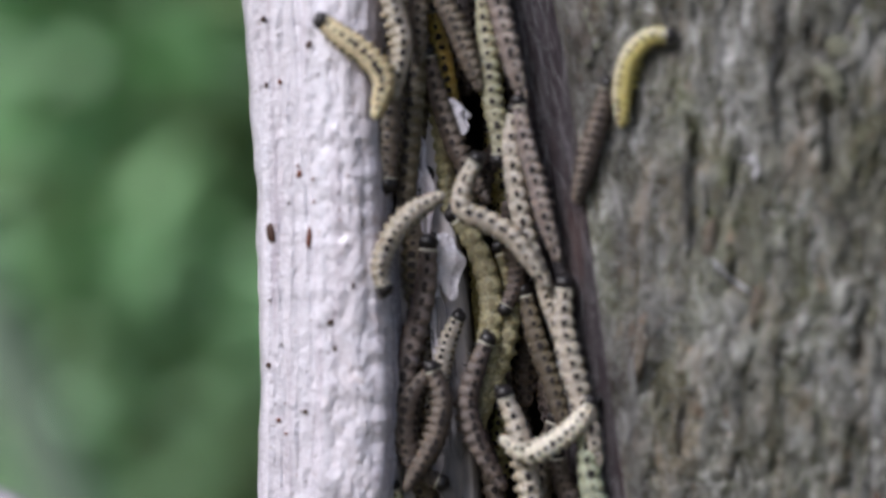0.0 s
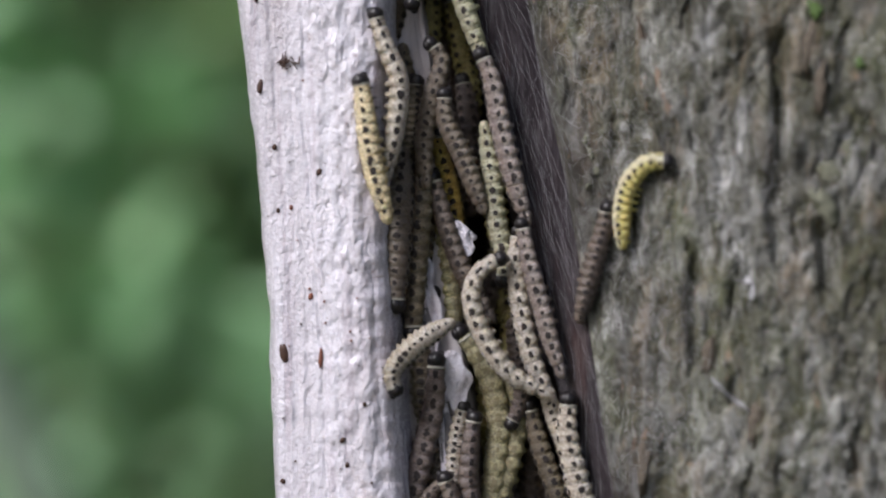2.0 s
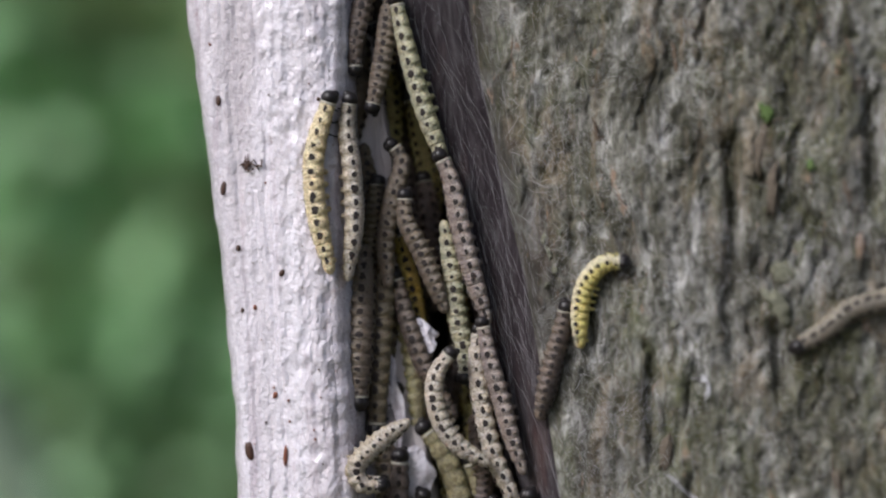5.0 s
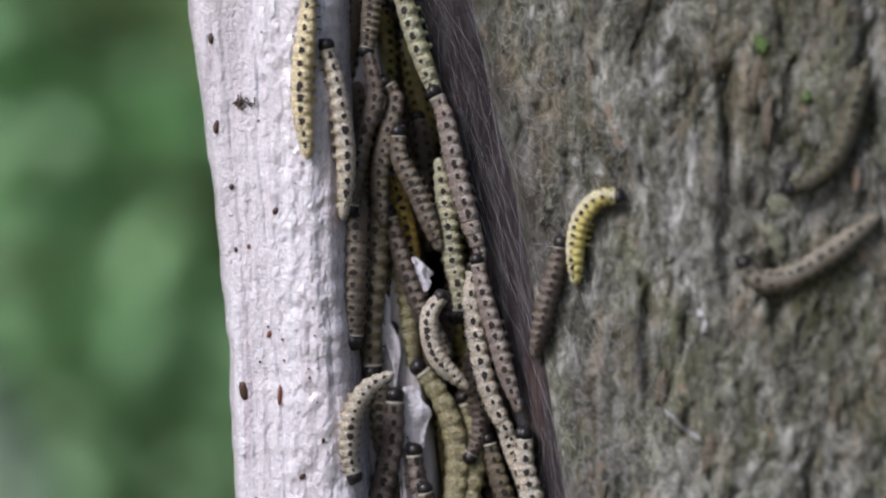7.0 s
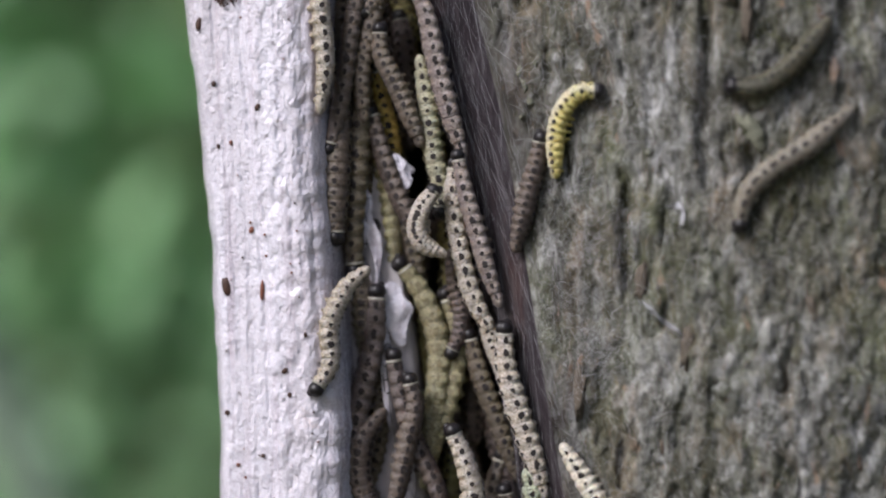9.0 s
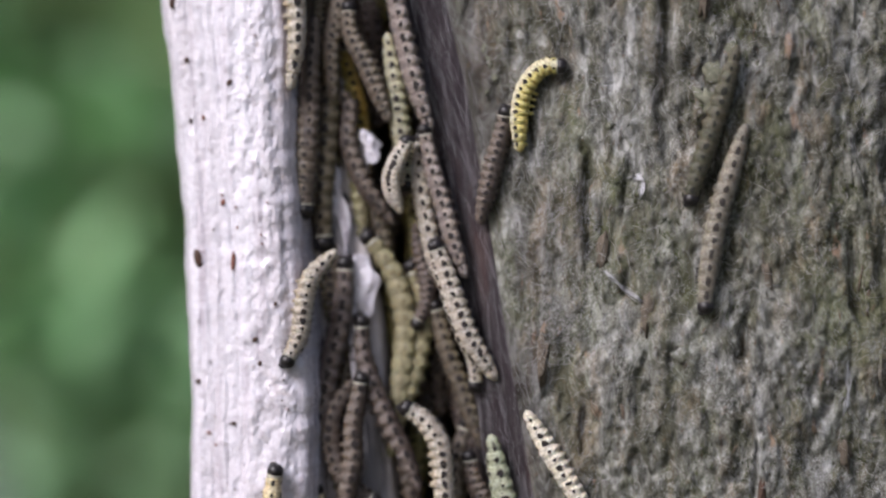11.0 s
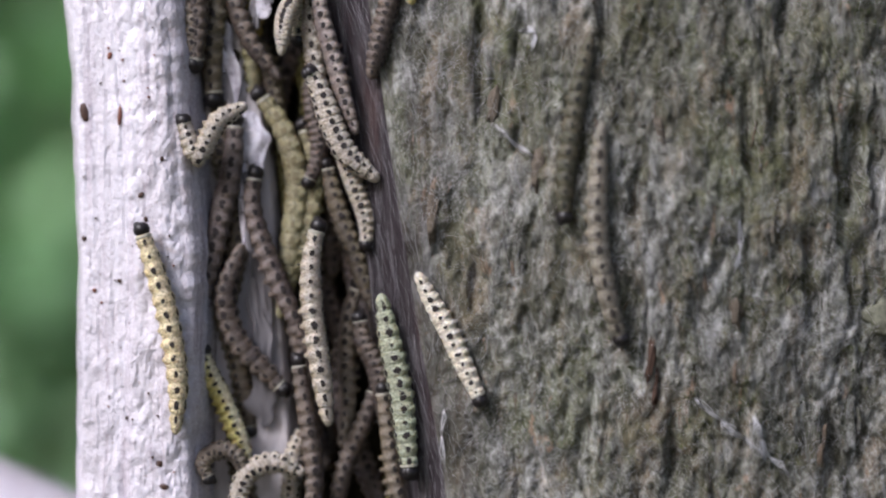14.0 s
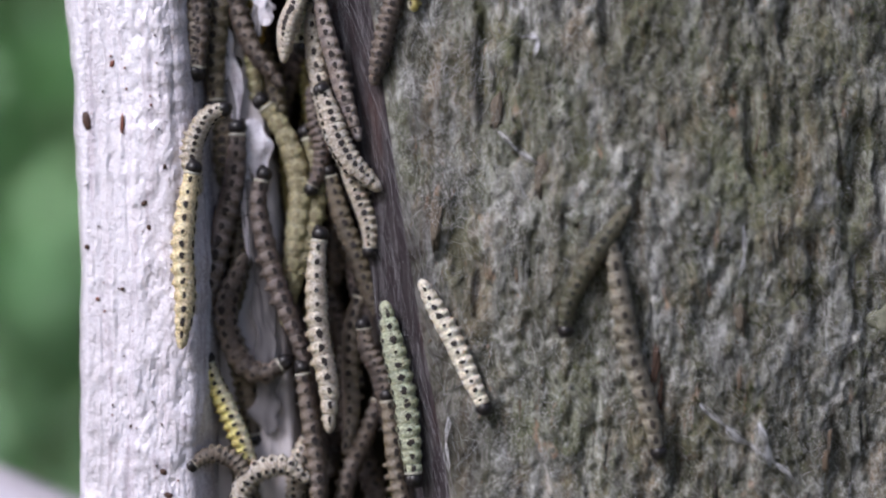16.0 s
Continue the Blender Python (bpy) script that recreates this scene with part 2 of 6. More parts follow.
def skin_material(name, back, flank, belly, dots=(0.022, 0.016, 0.015)):
    """Caterpillar skin: unit segment space, y along the body, z to the back."""
    m, n, p = material(name, 0.45, 0.4)
    tc = n.nodes.new("ShaderNodeTexCoord")
    sep = n.nodes.new("ShaderNodeSeparateXYZ")
    n.links.new(tc.outputs["Object"], sep.inputs[0])
    x, y, z = sep.outputs
    info = n.nodes.new("ShaderNodeObjectInfo")

    def grain(scale, detail):
        t = n.nodes.new("ShaderNodeTexNoise")
        t.noise_dimensions = "4D"
        t.inputs["Scale"].default_value, t.inputs["Detail"].default_value = scale, detail
        n.links.new(tc.outputs["Object"], t.inputs["Vector"])
        n.links.new(calc(n, "MULTIPLY", info.outputs["Random"], 60.0), t.inputs["W"])
        return t.outputs["Fac"]

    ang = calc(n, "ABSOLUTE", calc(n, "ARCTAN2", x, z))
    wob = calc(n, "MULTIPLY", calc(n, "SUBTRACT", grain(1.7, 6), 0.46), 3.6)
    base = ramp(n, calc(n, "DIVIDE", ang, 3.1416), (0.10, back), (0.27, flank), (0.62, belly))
    crease = calc(n, "ABSOLUTE", calc(n, "SINE", calc(n, "ADD", calc(n, "MULTIPLY", y, 4.6), calc(n, "MULTIPLY", grain(1.6, 2), 5.0))))
    base = mix(n, ramp(n, crease, (0.0, (0.3, 0.3, 0.3)), (0.20, (0, 0, 0))), base, mix(n, 0.5, base, (0.14, 0.11, 0.09)))
    base = mix(n, ramp(n, grain(2.2, 6), (0.42, (0, 0, 0)), (0.66, (0.8, 0.8, 0.8))), base, mix(n, 0.4, base, (0.11, 0.082, 0.07)))
    tone = ramp(n, grain(4.2, 6), (0.34, (0.6, 0.57, 0.55)), (0.48, (1, 1, 1)), (0.64, (1.45, 1.45, 1.45)))
    base = mix(n, 0.9, base, mix(n, 1.0, base, tone, "MULTIPLY"))
    freckle = ramp(n, grain(6.0, 4), (0.54, (0, 0, 0)), (0.61, (1, 1, 1)))
    base = mix(n, freckle, base, mix(n, 0.6, base, (0.075, 0.054, 0.046)))
    base = mix(n, calc(n, "MULTIPLY", info.outputs["Random"], 0.2), base, mix(n, 0.5, base, (0.32, 0.24, 0.17)))

    vary = calc(n, "ADD", 0.66, calc(n, "MULTIPLY", calc(n, "FRACT", calc(n, "MULTIPLY", info.outputs["Random"], 17.0)), 0.5))

    def spot(a0, y0, wa, wy, power=2.0):
        da = calc(n, "POWER", calc(n, "ABSOLUTE", calc(n, "DIVIDE", calc(n, "SUBTRACT", ang, a0), calc(n, "MULTIPLY", vary, wa))), power)
        dy = calc(n, "POWER", calc(n, "ABSOLUTE", calc(n, "DIVIDE", calc(n, "SUBTRACT", y, y0), calc(n, "MULTIPLY", vary, wy))), power)
        return ramp(n, calc(n, "ADD", calc(n, "ADD", da, dy), wob), (0.75, (1, 1, 1)), (1.0, (0, 0, 0)))

    mask = spot(0.66, 0.02, 0.33, 0.60, 2.0)
    for args in ((0.50, -0.76, 0.07, 0.12), (1.22, 0.2, 0.04, 0.07), (0.98, -0.5, 0.03, 0.05), (1.9, -0.2, 0.05, 0.10), (1.45, -0.45, 0.03, 0.05)):
        mask = calc(n, "MAXIMUM", mask, spot(*args))
    n.links.new(mix(n, mask, base, dots), p.inputs["Base Color"])
    p.inputs["Subsurface Weight"].default_value = 0.3
    p.inputs["Subsurface Radius"].default_value = (0.0007, 0.0005, 0.00025)
    n.links.new(mix(n, mask, ramp(n, grain(4.0, 4), (0.35, (0.32, 0.32, 0.32)), (0.7, (0.6, 0.6, 0.6))), (0.75, 0.75, 0.75)), p.inputs["Roughness"])
    bump(n, p, calc(n, "ADD", grain(5.0, 5), calc(n, "MULTIPLY", crease, 0.25)), 0.9, 0.00026)
    return m


def plain(name, col, rough, spec=0.5, scale=800, vary=0.4):
    m, n, p = material(name, rough, spec)
    dark = tuple(c * (1 - vary) for c in col)
    n.links.new(mix(n, noise_tex(n, scale, 5, 0.65), dark, col), p.inputs["Base Color"])
    return m


BARK, LIP, SILK, HOLLOW = bark_material(), lip_material(), silk_material(), hollow_material()
HEAD = plain("head_black", (0.016, 0.013, 0.014), 0.4, 0.4, 3)
LEG = plain("leg_black", (0.02, 0.016, 0.014), 0.4, 0.5, 3)
SPECK = plain("speck_brown", (0.07, 0.03, 0.018), 0.6)
THREAD, _n, _p = material("silk_thread", 0.5, 0.4)
_p.inputs["Base Color"].default_value = (0.60, 0.59, 0.62, 1)
# Own hues, but tan, brown, mauve and dim also carry the cleft's shade.
SKIN = {
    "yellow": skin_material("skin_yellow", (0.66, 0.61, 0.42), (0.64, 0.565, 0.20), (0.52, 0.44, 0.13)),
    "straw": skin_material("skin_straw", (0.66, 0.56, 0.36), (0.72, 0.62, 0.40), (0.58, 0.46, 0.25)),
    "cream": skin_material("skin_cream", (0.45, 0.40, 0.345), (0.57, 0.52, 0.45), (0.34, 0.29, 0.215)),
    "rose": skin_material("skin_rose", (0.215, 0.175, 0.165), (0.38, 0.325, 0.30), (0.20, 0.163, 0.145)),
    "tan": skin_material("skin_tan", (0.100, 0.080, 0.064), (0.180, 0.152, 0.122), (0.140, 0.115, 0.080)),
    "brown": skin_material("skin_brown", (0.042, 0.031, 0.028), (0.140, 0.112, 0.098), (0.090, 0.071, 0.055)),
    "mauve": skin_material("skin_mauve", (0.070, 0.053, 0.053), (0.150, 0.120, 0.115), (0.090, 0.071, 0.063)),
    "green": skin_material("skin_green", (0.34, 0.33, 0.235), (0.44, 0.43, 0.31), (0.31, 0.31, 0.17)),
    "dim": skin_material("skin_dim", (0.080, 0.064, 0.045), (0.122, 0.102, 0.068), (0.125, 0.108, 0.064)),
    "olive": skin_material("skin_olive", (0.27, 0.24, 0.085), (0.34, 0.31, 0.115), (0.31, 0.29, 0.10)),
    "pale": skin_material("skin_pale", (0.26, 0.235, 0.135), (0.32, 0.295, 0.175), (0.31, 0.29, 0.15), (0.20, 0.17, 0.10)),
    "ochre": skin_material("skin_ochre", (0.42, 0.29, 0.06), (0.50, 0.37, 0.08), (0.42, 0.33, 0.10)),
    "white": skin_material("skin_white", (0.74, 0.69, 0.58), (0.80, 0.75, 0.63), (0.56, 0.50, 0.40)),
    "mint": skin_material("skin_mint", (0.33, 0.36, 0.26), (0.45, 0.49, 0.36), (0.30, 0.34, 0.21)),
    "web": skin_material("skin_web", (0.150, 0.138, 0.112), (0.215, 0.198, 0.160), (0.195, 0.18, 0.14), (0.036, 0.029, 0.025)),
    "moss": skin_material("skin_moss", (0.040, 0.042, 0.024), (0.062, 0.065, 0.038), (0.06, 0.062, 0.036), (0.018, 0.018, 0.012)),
}
# the white silk again, its colour lowered to hold the cleft's shade
SHADED_SILK = plain("shaded_silk", (0.20, 0.185, 0.195), 0.6, 0.3, 500)
COLLAR = plain("collar_pale", (0.52, 0.49, 0.41), 0.45, 0.4, 700, 0.7)


def part(name, bm, mat, parent, label="", smooth=True):
    me = bpy.data.meshes.new(name)
    bm.to_mesh(me)
    bm.free()
    return mesh_part(name, me, mat, parent, label, smooth)


def mesh_part(name, me, mat, parent, label="", smooth=True):
    for mt in mat if isinstance(mat, (list, tuple)) else [mat]:
        me.materials.append(mt)
    me.shade_smooth() if smooth else me.shade_flat()
    ob = new(name, me)
    if parent is not None:
        ob.parent = parent
        ob.matrix_parent_inverse = Matrix.Translation(-parent.location)
    if label:
        ob["label"] = label
    return ob


# ---- numeric noise for relief ----
def lattice(ix, iy, seed):
    h = (ix * 374761393 + iy * 668265263 + seed * 974634541) & 0x7FFFFFFF
    h = ((h ^ (h >> 13)) * 1274126177) & 0x7FFFFFFF
    return ((h ^ (h >> 16)) & 0xFFFF) / 65535.0


def value_noise(x, y, seed):
    ix, iy = np.floor(x).astype(np.int64), np.floor(y).astype(np.int64)
    fx, fy = x - ix, y - iy
    fx, fy = fx * fx * (3 - 2 * fx), fy * fy * (3 - 2 * fy)
    a = lattice(ix, iy, seed) * (1 - fx) + lattice(ix + 1, iy, seed) * fx
    b = lattice(ix, iy + 1, seed) * (1 - fx) + lattice(ix + 1, iy + 1, seed) * fx
    return a * (1 - fy) + b * fy


def fbm(x, y, seed, octaves=4):
    s, a, t = 0.0, 1.0, 0.0
    for o in range(octaves):
        s, t = s + a * (value_noise(x * 2**o, y * 2**o, seed + o) - 0.5), t + a
        a *= 0.55
    return s / t


def sheet(name, X, Y, Z, mat, parent, label="", uv=False):
    """A grid mesh from three arrays (rows up the trunk, columns round it), in millimetres of the plan."""
    r, c = X.shape
    co = np.stack([X, Y, Z], -1).reshape(-1, 3) / 1000 + np.array([0, 0, UP])
    i = np.arange(r * c).reshape(r, c)
    f = np.stack([i[:-1, :-1], i[:-1, 1:], i[1:, 1:], i[1:, :-1]], -1).reshape(-1, 4)
    me = bpy.data.meshes.new(name)
    me.from_pydata(co.tolist(), [], f.tolist())
    if uv:
        lay = me.uv_layers.new(name="UVMap")
        u = (np.arange(c) / (c - 1))[None].repeat(r, 0).reshape(-1)
        v = (np.arange(r) / (r - 1))[:, None].repeat(c, 1).reshape(-1)
        vi = np.empty(len(me.loops), dtype=np.int32)
        me.loops.foreach_get("vertex_index", vi)
        lay.data.foreach_set("uv", np.stack([u[vi], v[vi]], 1).reshape(-1))
    return mesh_part(name, me, mat, parent, label)


def levels(step):
    """Heights up the trunk, close together where it is seen."""
    return np.concatenate([np.linspace(-1200, -110, 40), np.arange(-105, 70, step), np.linspace(75, 900, 40)])


# ---- the trunk: edges of the cleft by height ----
def wood_left(z):
    return np.interp(z, [-120, -83, -63, -43, -26, -16, -3, 5, 29, 46, 80], [-27, -27, -26.4, -26.5, -27, -27.3, -28.5, -29.1, -32, -34.4, -38])


def wood_right(z):
    return np.interp(z, [-120, -82, -60, -46, -34, -20, -4, 6, 32, 80], [-9, -8.8, -8.3, -8.3, -9.2, -9.9, -11, -11.4, -11.2, -11])


def cleft_right(z):
    return np.interp(z, [-120, -84, -54, -33, -21, -3, 25, 46, 80], [33, 29, 23, 21, 18.3, 14.2, 7.9, 0.6, -4])


def bark_left(z):
    return np.interp(z, [-120, -80, -54, -33, -12, 5, 25, 45, 80], [37, 33, 28.5, 25.2, 22.3, 19.6, 15.2, 11.5, 8])


def bark_front(x, z):
    apex = -11.3 + np.clip((-40 - z) / 40, 0, 1) * 5
    return apex + 105 - np.sqrt(105.0**2 - np.clip(x - 74, -104.9, 104.9) ** 2)


# long open furrows: middle, upper and lower end, depth, half width
FURROWS = ((50.5, 28, -10, 2.4, 1.1), (38.3, -5, -26, 2.2, 0.8), (37.6, -44, -54, 2.0, 0.7), (44.6, -23, -31, 1.8, 0.9), (80, -17, -34, 2.6, 1.0),
           (68.6, -69, -84, 2.4, 0.9), (57.5, -1, -14, 2.0, 1.2), (90, -40, -58, 2.8, 1.3), (97, -22, -40, 2.8, 1.2), (86, 2, -12, 2.4, 1.1), (71, 34, 14, 2.4, 1.2), (63, -30, -40, 1.8, 0.8), (94, -68, -86, 2.6, 1.2), (52, -66, -74, 1.8, 0.8))


def bark_relief(x, z):
    warp = 6.0 * fbm(x / 9, z / 13, 5, 4)
    plates = fbm((x + warp) / 10.0, z / 24, 11, 4)
    gap = np.exp(-((fbm((x + warp) / 7.0, z / 26, 23, 4) / 0.055) ** 2)) * np.clip(fbm(x / 7, z / 11, 29, 3) * 5 + 0.35, 0, 1)
    lumps = fbm((x + warp) / 3.4, z / 5.5, 37, 4)
    knobs = fbm((x + 0.5 * warp) / 1.7, z / 3.4, 39, 4)
    fine = fbm(x / 1.1, z / 1.8, 41, 4)
    far = 0.85 + 0.25 * np.clip((x - 45) / 40, 0, 1)
    cut = 0.0
    for cx, top, low, deep, half in FURROWS:
        side = (x - cx - 2.2 * fbm(z / 7, 0 * z + cx, 47, 3)) / half
        cut = cut + deep * np.exp(-(side**2)) * np.clip((top - z) / 3.0, 0, 1) * np.clip((z - low) / 3.0, 0, 1)
    return (2.2 * plates - 1.5 * gap + 1.6 * lumps) * far + 1.6 * knobs + 1.3 * fine - cut


trunk = tagged(new("tree_trunk"), "old grey tree trunk split open, bark webbed with silk", "tree trunk")


def build_bark():
    z = levels(0.36)[:, None]
    xs = np.concatenate([np.linspace(0, 1, 30, endpoint=False) ** 1.0 * 10, 10 + np.arange(0, 88, 0.36), 98 + np.linspace(1, 80, 24)])[None]
    x = bark_left(z) + xs
    wide = np.minimum(x, 178.5)
    y = bark_front(wide, z)
    ramp_in = np.clip((xs - 0.0) / 5.0, 0, 1)
    d = bark_relief(wide, z) * (0.25 + 0.75 * ramp_in)
    X, Y = wide + 0 * z, y - d
    Z = z + 0 * X
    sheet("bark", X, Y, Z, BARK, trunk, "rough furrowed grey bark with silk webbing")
    # the back of the trunk
    a = np.linspace(0, math.pi, 60)[None]
    zz = np.concatenate([np.linspace(-1200, 900, 90)])[:, None]
    r = 105 + 3 * fbm(a * 9, zz / 40, 71, 4)
    sheet("back_bark", 74 + r * np.cos(a), 93.7 + r * np.sin(a) + 0 * zz, zz + 0 * a, BARK, trunk, "rough bark round the back")
    # the flank that drops into the cleft
    u = np.linspace(0, 1, 60)[None]
    z = levels(0.5)[:, None]
    x0, x1 = cleft_right(z), bark_left(z)
    front = bark_front(x1, z) - bark_relief(x1, z) * 0.25
    X = np.where(u < 0.4, x0 - 3 + 1.8 * (u / 0.4), x0 - 1.2 + (x1 - x0 + 1.2) * (u - 0.4) / 0.6)
    Y = np.where(u < 0.4, 36 - (36 - 7) * (u / 0.4) ** 0.6, 7 + (front - 7) * np.clip((u - 0.4) / 0.6, 0, 1) ** 1.25)
    d = 0.9 * fbm(X / 3, z / 25, 91, 4) + 0.5 * fbm(u * 40, z / 12, 95, 3)
    w = np.sin(np.clip((u - 0.05) / 0.95, 0, 1) * math.pi)
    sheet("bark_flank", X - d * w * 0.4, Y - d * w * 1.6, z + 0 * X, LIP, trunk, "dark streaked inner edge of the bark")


def wood_face(x, z):
    """How far back the pale wood's front lies."""
    L, R = wood_left(z), wood_right(z)
    u = np.clip((x - L) / (R - L), 0, 1)
    round_l, round_r = np.clip(1 - u / 0.10, 0, 1), np.clip((u - 0.80) / 0.20, 0, 1)
    y = 8.5 - 6.0 * u**0.9 + 2.6 * round_l**2 + 1.4 * round_r**2
    groove = 0.9 * fbm(x / 3.2 + 7, z / 60, 131, 4) + 0.35 * fbm(x / 0.9, z / 16, 137, 4)
    crumple = np.clip((u - 0.42) / 0.1, 0.35, 1.0)
    groove = groove + crumple * (1.0 * fbm(x / 1.5, z / 2.2, 141, 4) + 0.8 * fbm(x / 3.5, z / 5, 147, 4))
    low = np.clip((-45 - z) / 20, 0, 1)
    groove = groove + 1.3 * low * fbm(x / 3.0, z / 4.5, 143, 4)
    seam = x - (L + (R - L) * 0.50) - 1.6 * fbm(z / 16, z * 0, 149, 4)
    ledge = 0.7 / (1 + np.exp(-np.clip(seam * 3.0, -30, 30))) - 0.3 * np.exp(-((seam + 0.4) / 0.4) ** 2)
    seam2 = x - (L + (R - L) * 0.24) - 1.2 * fbm(z / 20, z * 0, 153, 4)
    ledge = ledge - 0.18 * np.exp(-((seam2 / 0.5) ** 2)) - 0.12 * np.exp(-(((seam2 - 2.4) / 0.4) ** 2))
    return y - groove - ledge


def build_wood():
    z = levels(0.4)[:, None]
    L, R = wood_left(z), wood_right(z)
    u = np.linspace(0, 1, 120)[None]
    X = L + (R - L) * u
    Y = wood_face(X, z)
    edge = np.clip(1 - u / 0.12, 0, 1) + np.clip((u - 0.93) / 0.07, 0, 1)
    Xj = X + 0.9 * fbm(z / 6, u * 3, 151, 5) * edge
    sheet("bleached_wood", Xj, Y, z + 0 * X, SILK, trunk, "pale bleached wood coated in white silk")
    # left side running back, and the inner side down into the cleft
    v = np.linspace(0, 1, 40)[None]
    yl = Y[:, :1]
    sheet("wood_side", Xj[:, :1] + 1.5 * v + 0.8 * np.sin(v * 9) * v, yl + (88 - yl) * v, z + 0 * v, SILK, trunk, "silk-coated outer side")
    yr = Y[:, -1:]
    xr = Xj[:, -1:]
    sheet("inner_side", xr + 4.4 * v**0.75 + 0.7 * fbm(v * 5, z / 11, 161, 4) * np.sin(v * 3.14), yr + (11.5 - yr) * v**1.7, z + 0 * v, SILK, trunk, "shaded silk-coated inner side of the wood")
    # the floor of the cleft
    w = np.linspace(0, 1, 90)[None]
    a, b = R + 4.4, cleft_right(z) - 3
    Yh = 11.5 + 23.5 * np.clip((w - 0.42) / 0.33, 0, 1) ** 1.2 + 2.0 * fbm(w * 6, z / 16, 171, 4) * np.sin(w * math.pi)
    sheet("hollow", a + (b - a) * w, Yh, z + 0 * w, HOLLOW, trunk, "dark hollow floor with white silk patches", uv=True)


build_bark()
build_wood()


def build_branch():
    """A pale silk-coated branch low on the trunk's far side."""
    bm = bmesh.new()
    line = [Vector((-20, 75, -136)), Vector((-48, 66, -119)), Vector((-95, 62, -92)), Vector((-160, 66, -70)), Vector((-260, 80, -52))]
    rings = []
    for i, p in enumerate(line):
        t = (line[min(i + 1, 4)] - line[max(i - 1, 0)]).normalized()
        s = t.cross(Vector((0, 1, 0))).normalized()
        q = t.cross(s)
        r = 34 - 4 * i
        rings.append([bm.verts.new((p + (s * math.cos(k / 24 * 6.283) + q * math.sin(k / 24 * 6.283)) * r * (1 + 0.05 * noise.noise(Vector((k * 0.7, i * 2, 0))))) / 1000 + Vector((0, 0, UP))) for k in range(24)])
    for a, b in zip(rings, rings[1:]):
        for k in range(24):
            bm.faces.new((a[k], a[(k + 1) % 24], b[(k + 1) % 24], b[k]))
    bm.faces.new(rings[-1])
    part("side_branch", bm, SILK, trunk, "pale silk-coated side branch")


build_branch()

# ---- ground and far greenery ----
GROUND = plain("ground_soil", (0.07, 0.075, 0.035), 0.9, 0.2, 8)
bm = bmesh.new()
for x, y in ((-300, -300), (300, -300), (300, 300), (-300, 300)):
    bm.verts.new((x, y, 0))
bm.faces.new(bm.verts)
tagged(part("ground", bm, GROUND, None), "dark grassy woodland ground", "ground", kind="structure")


def leaf_material(name, a, b):
    m, n, p = material(name, 0.5, 0.4)
    info = n.nodes.new("ShaderNodeNewGeometry")
    n.links.new(ramp(n, info.outputs["Random Per Island"], (0.0, a), (1.0, b)), p.inputs["Base Color"])
    p.inputs["Transmission Weight"].default_value = 0.0
    return m


# Lit and shaded patches of the greenery are put into the leaf colours.
LEAF_LIT = leaf_material("leaf_lit", (0.29, 0.51, 0.245), (0.42, 0.66, 0.385))
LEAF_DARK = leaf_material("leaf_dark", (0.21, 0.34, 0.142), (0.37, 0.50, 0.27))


def leaves(name, spots, count, size, mat, label, seed):
    rng = random.Random(seed)
    co, fa = [], []
    for _ in range(count):
        x, y, z, sx, sz = spots[rng.randrange(len(spots))]
        c = Vector((rng.gauss(x, sx), y + rng.uniform(-0.12, 0.12), rng.gauss(z, sz)))
        rotation = Euler((rng.uniform(-1.2, 0.5), rng.uniform(-0.7, 0.7), rng.uniform(0, 6.28))).to_matrix()
        s = size * rng.uniform(0.7, 1.3)
        k = len(co)
        for u, v, w in ((0, 0, 0), (0.34, 0.4, 0.06), (0.28, 0.8, 0.04), (0, 1.2, -0.1), (-0.28, 0.8, 0.04), (-0.34, 0.4, 0.06)):
            co.append(c + rotation @ Vector((u * s, v * s, w * s)))
        fa += [(k, k + 1, k + 2, k + 3), (k, k + 3, k + 4, k + 5)]
    me = bpy.data.meshes.new(name)
    me.from_pydata([tuple(c) for c in co], [], fa)
    return tagged(mesh_part(name, me, mat, None), label, "foliage", kind="stuff")


def aim(px, pz, y):
    """Place in the greenery at distance y: px, pz are tangents from the middle of the walk."""
    return px * (y + 0.3), UP + pz * (y + 0.3)


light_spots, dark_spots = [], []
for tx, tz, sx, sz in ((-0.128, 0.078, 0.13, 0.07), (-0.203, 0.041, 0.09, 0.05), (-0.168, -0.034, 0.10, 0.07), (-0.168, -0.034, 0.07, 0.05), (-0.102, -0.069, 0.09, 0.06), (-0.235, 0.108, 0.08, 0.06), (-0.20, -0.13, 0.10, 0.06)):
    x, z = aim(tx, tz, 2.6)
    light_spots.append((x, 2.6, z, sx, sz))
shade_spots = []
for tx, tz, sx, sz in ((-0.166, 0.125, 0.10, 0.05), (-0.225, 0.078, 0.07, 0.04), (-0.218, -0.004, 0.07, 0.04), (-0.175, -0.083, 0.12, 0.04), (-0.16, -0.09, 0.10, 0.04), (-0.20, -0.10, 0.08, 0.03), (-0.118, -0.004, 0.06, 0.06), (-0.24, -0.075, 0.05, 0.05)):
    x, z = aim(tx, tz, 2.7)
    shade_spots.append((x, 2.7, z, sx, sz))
for tx in (-0.30, -0.24, -0.18, -0.12, -0.06, 0.0):
    for tz in (-0.24, -0.16, -0.08, 0.0, 0.08, 0.16, 0.24):
        x, z = aim(tx, tz, 3.2)
        dark_spots.append((x, 3.2, z, 0.15, 0.15))
    for z in (0.06, 0.16, 0.28):
        dark_spots.append((x, 3.2, z, 0.15, 0.02))
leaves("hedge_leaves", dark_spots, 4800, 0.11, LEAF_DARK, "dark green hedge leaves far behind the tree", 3)
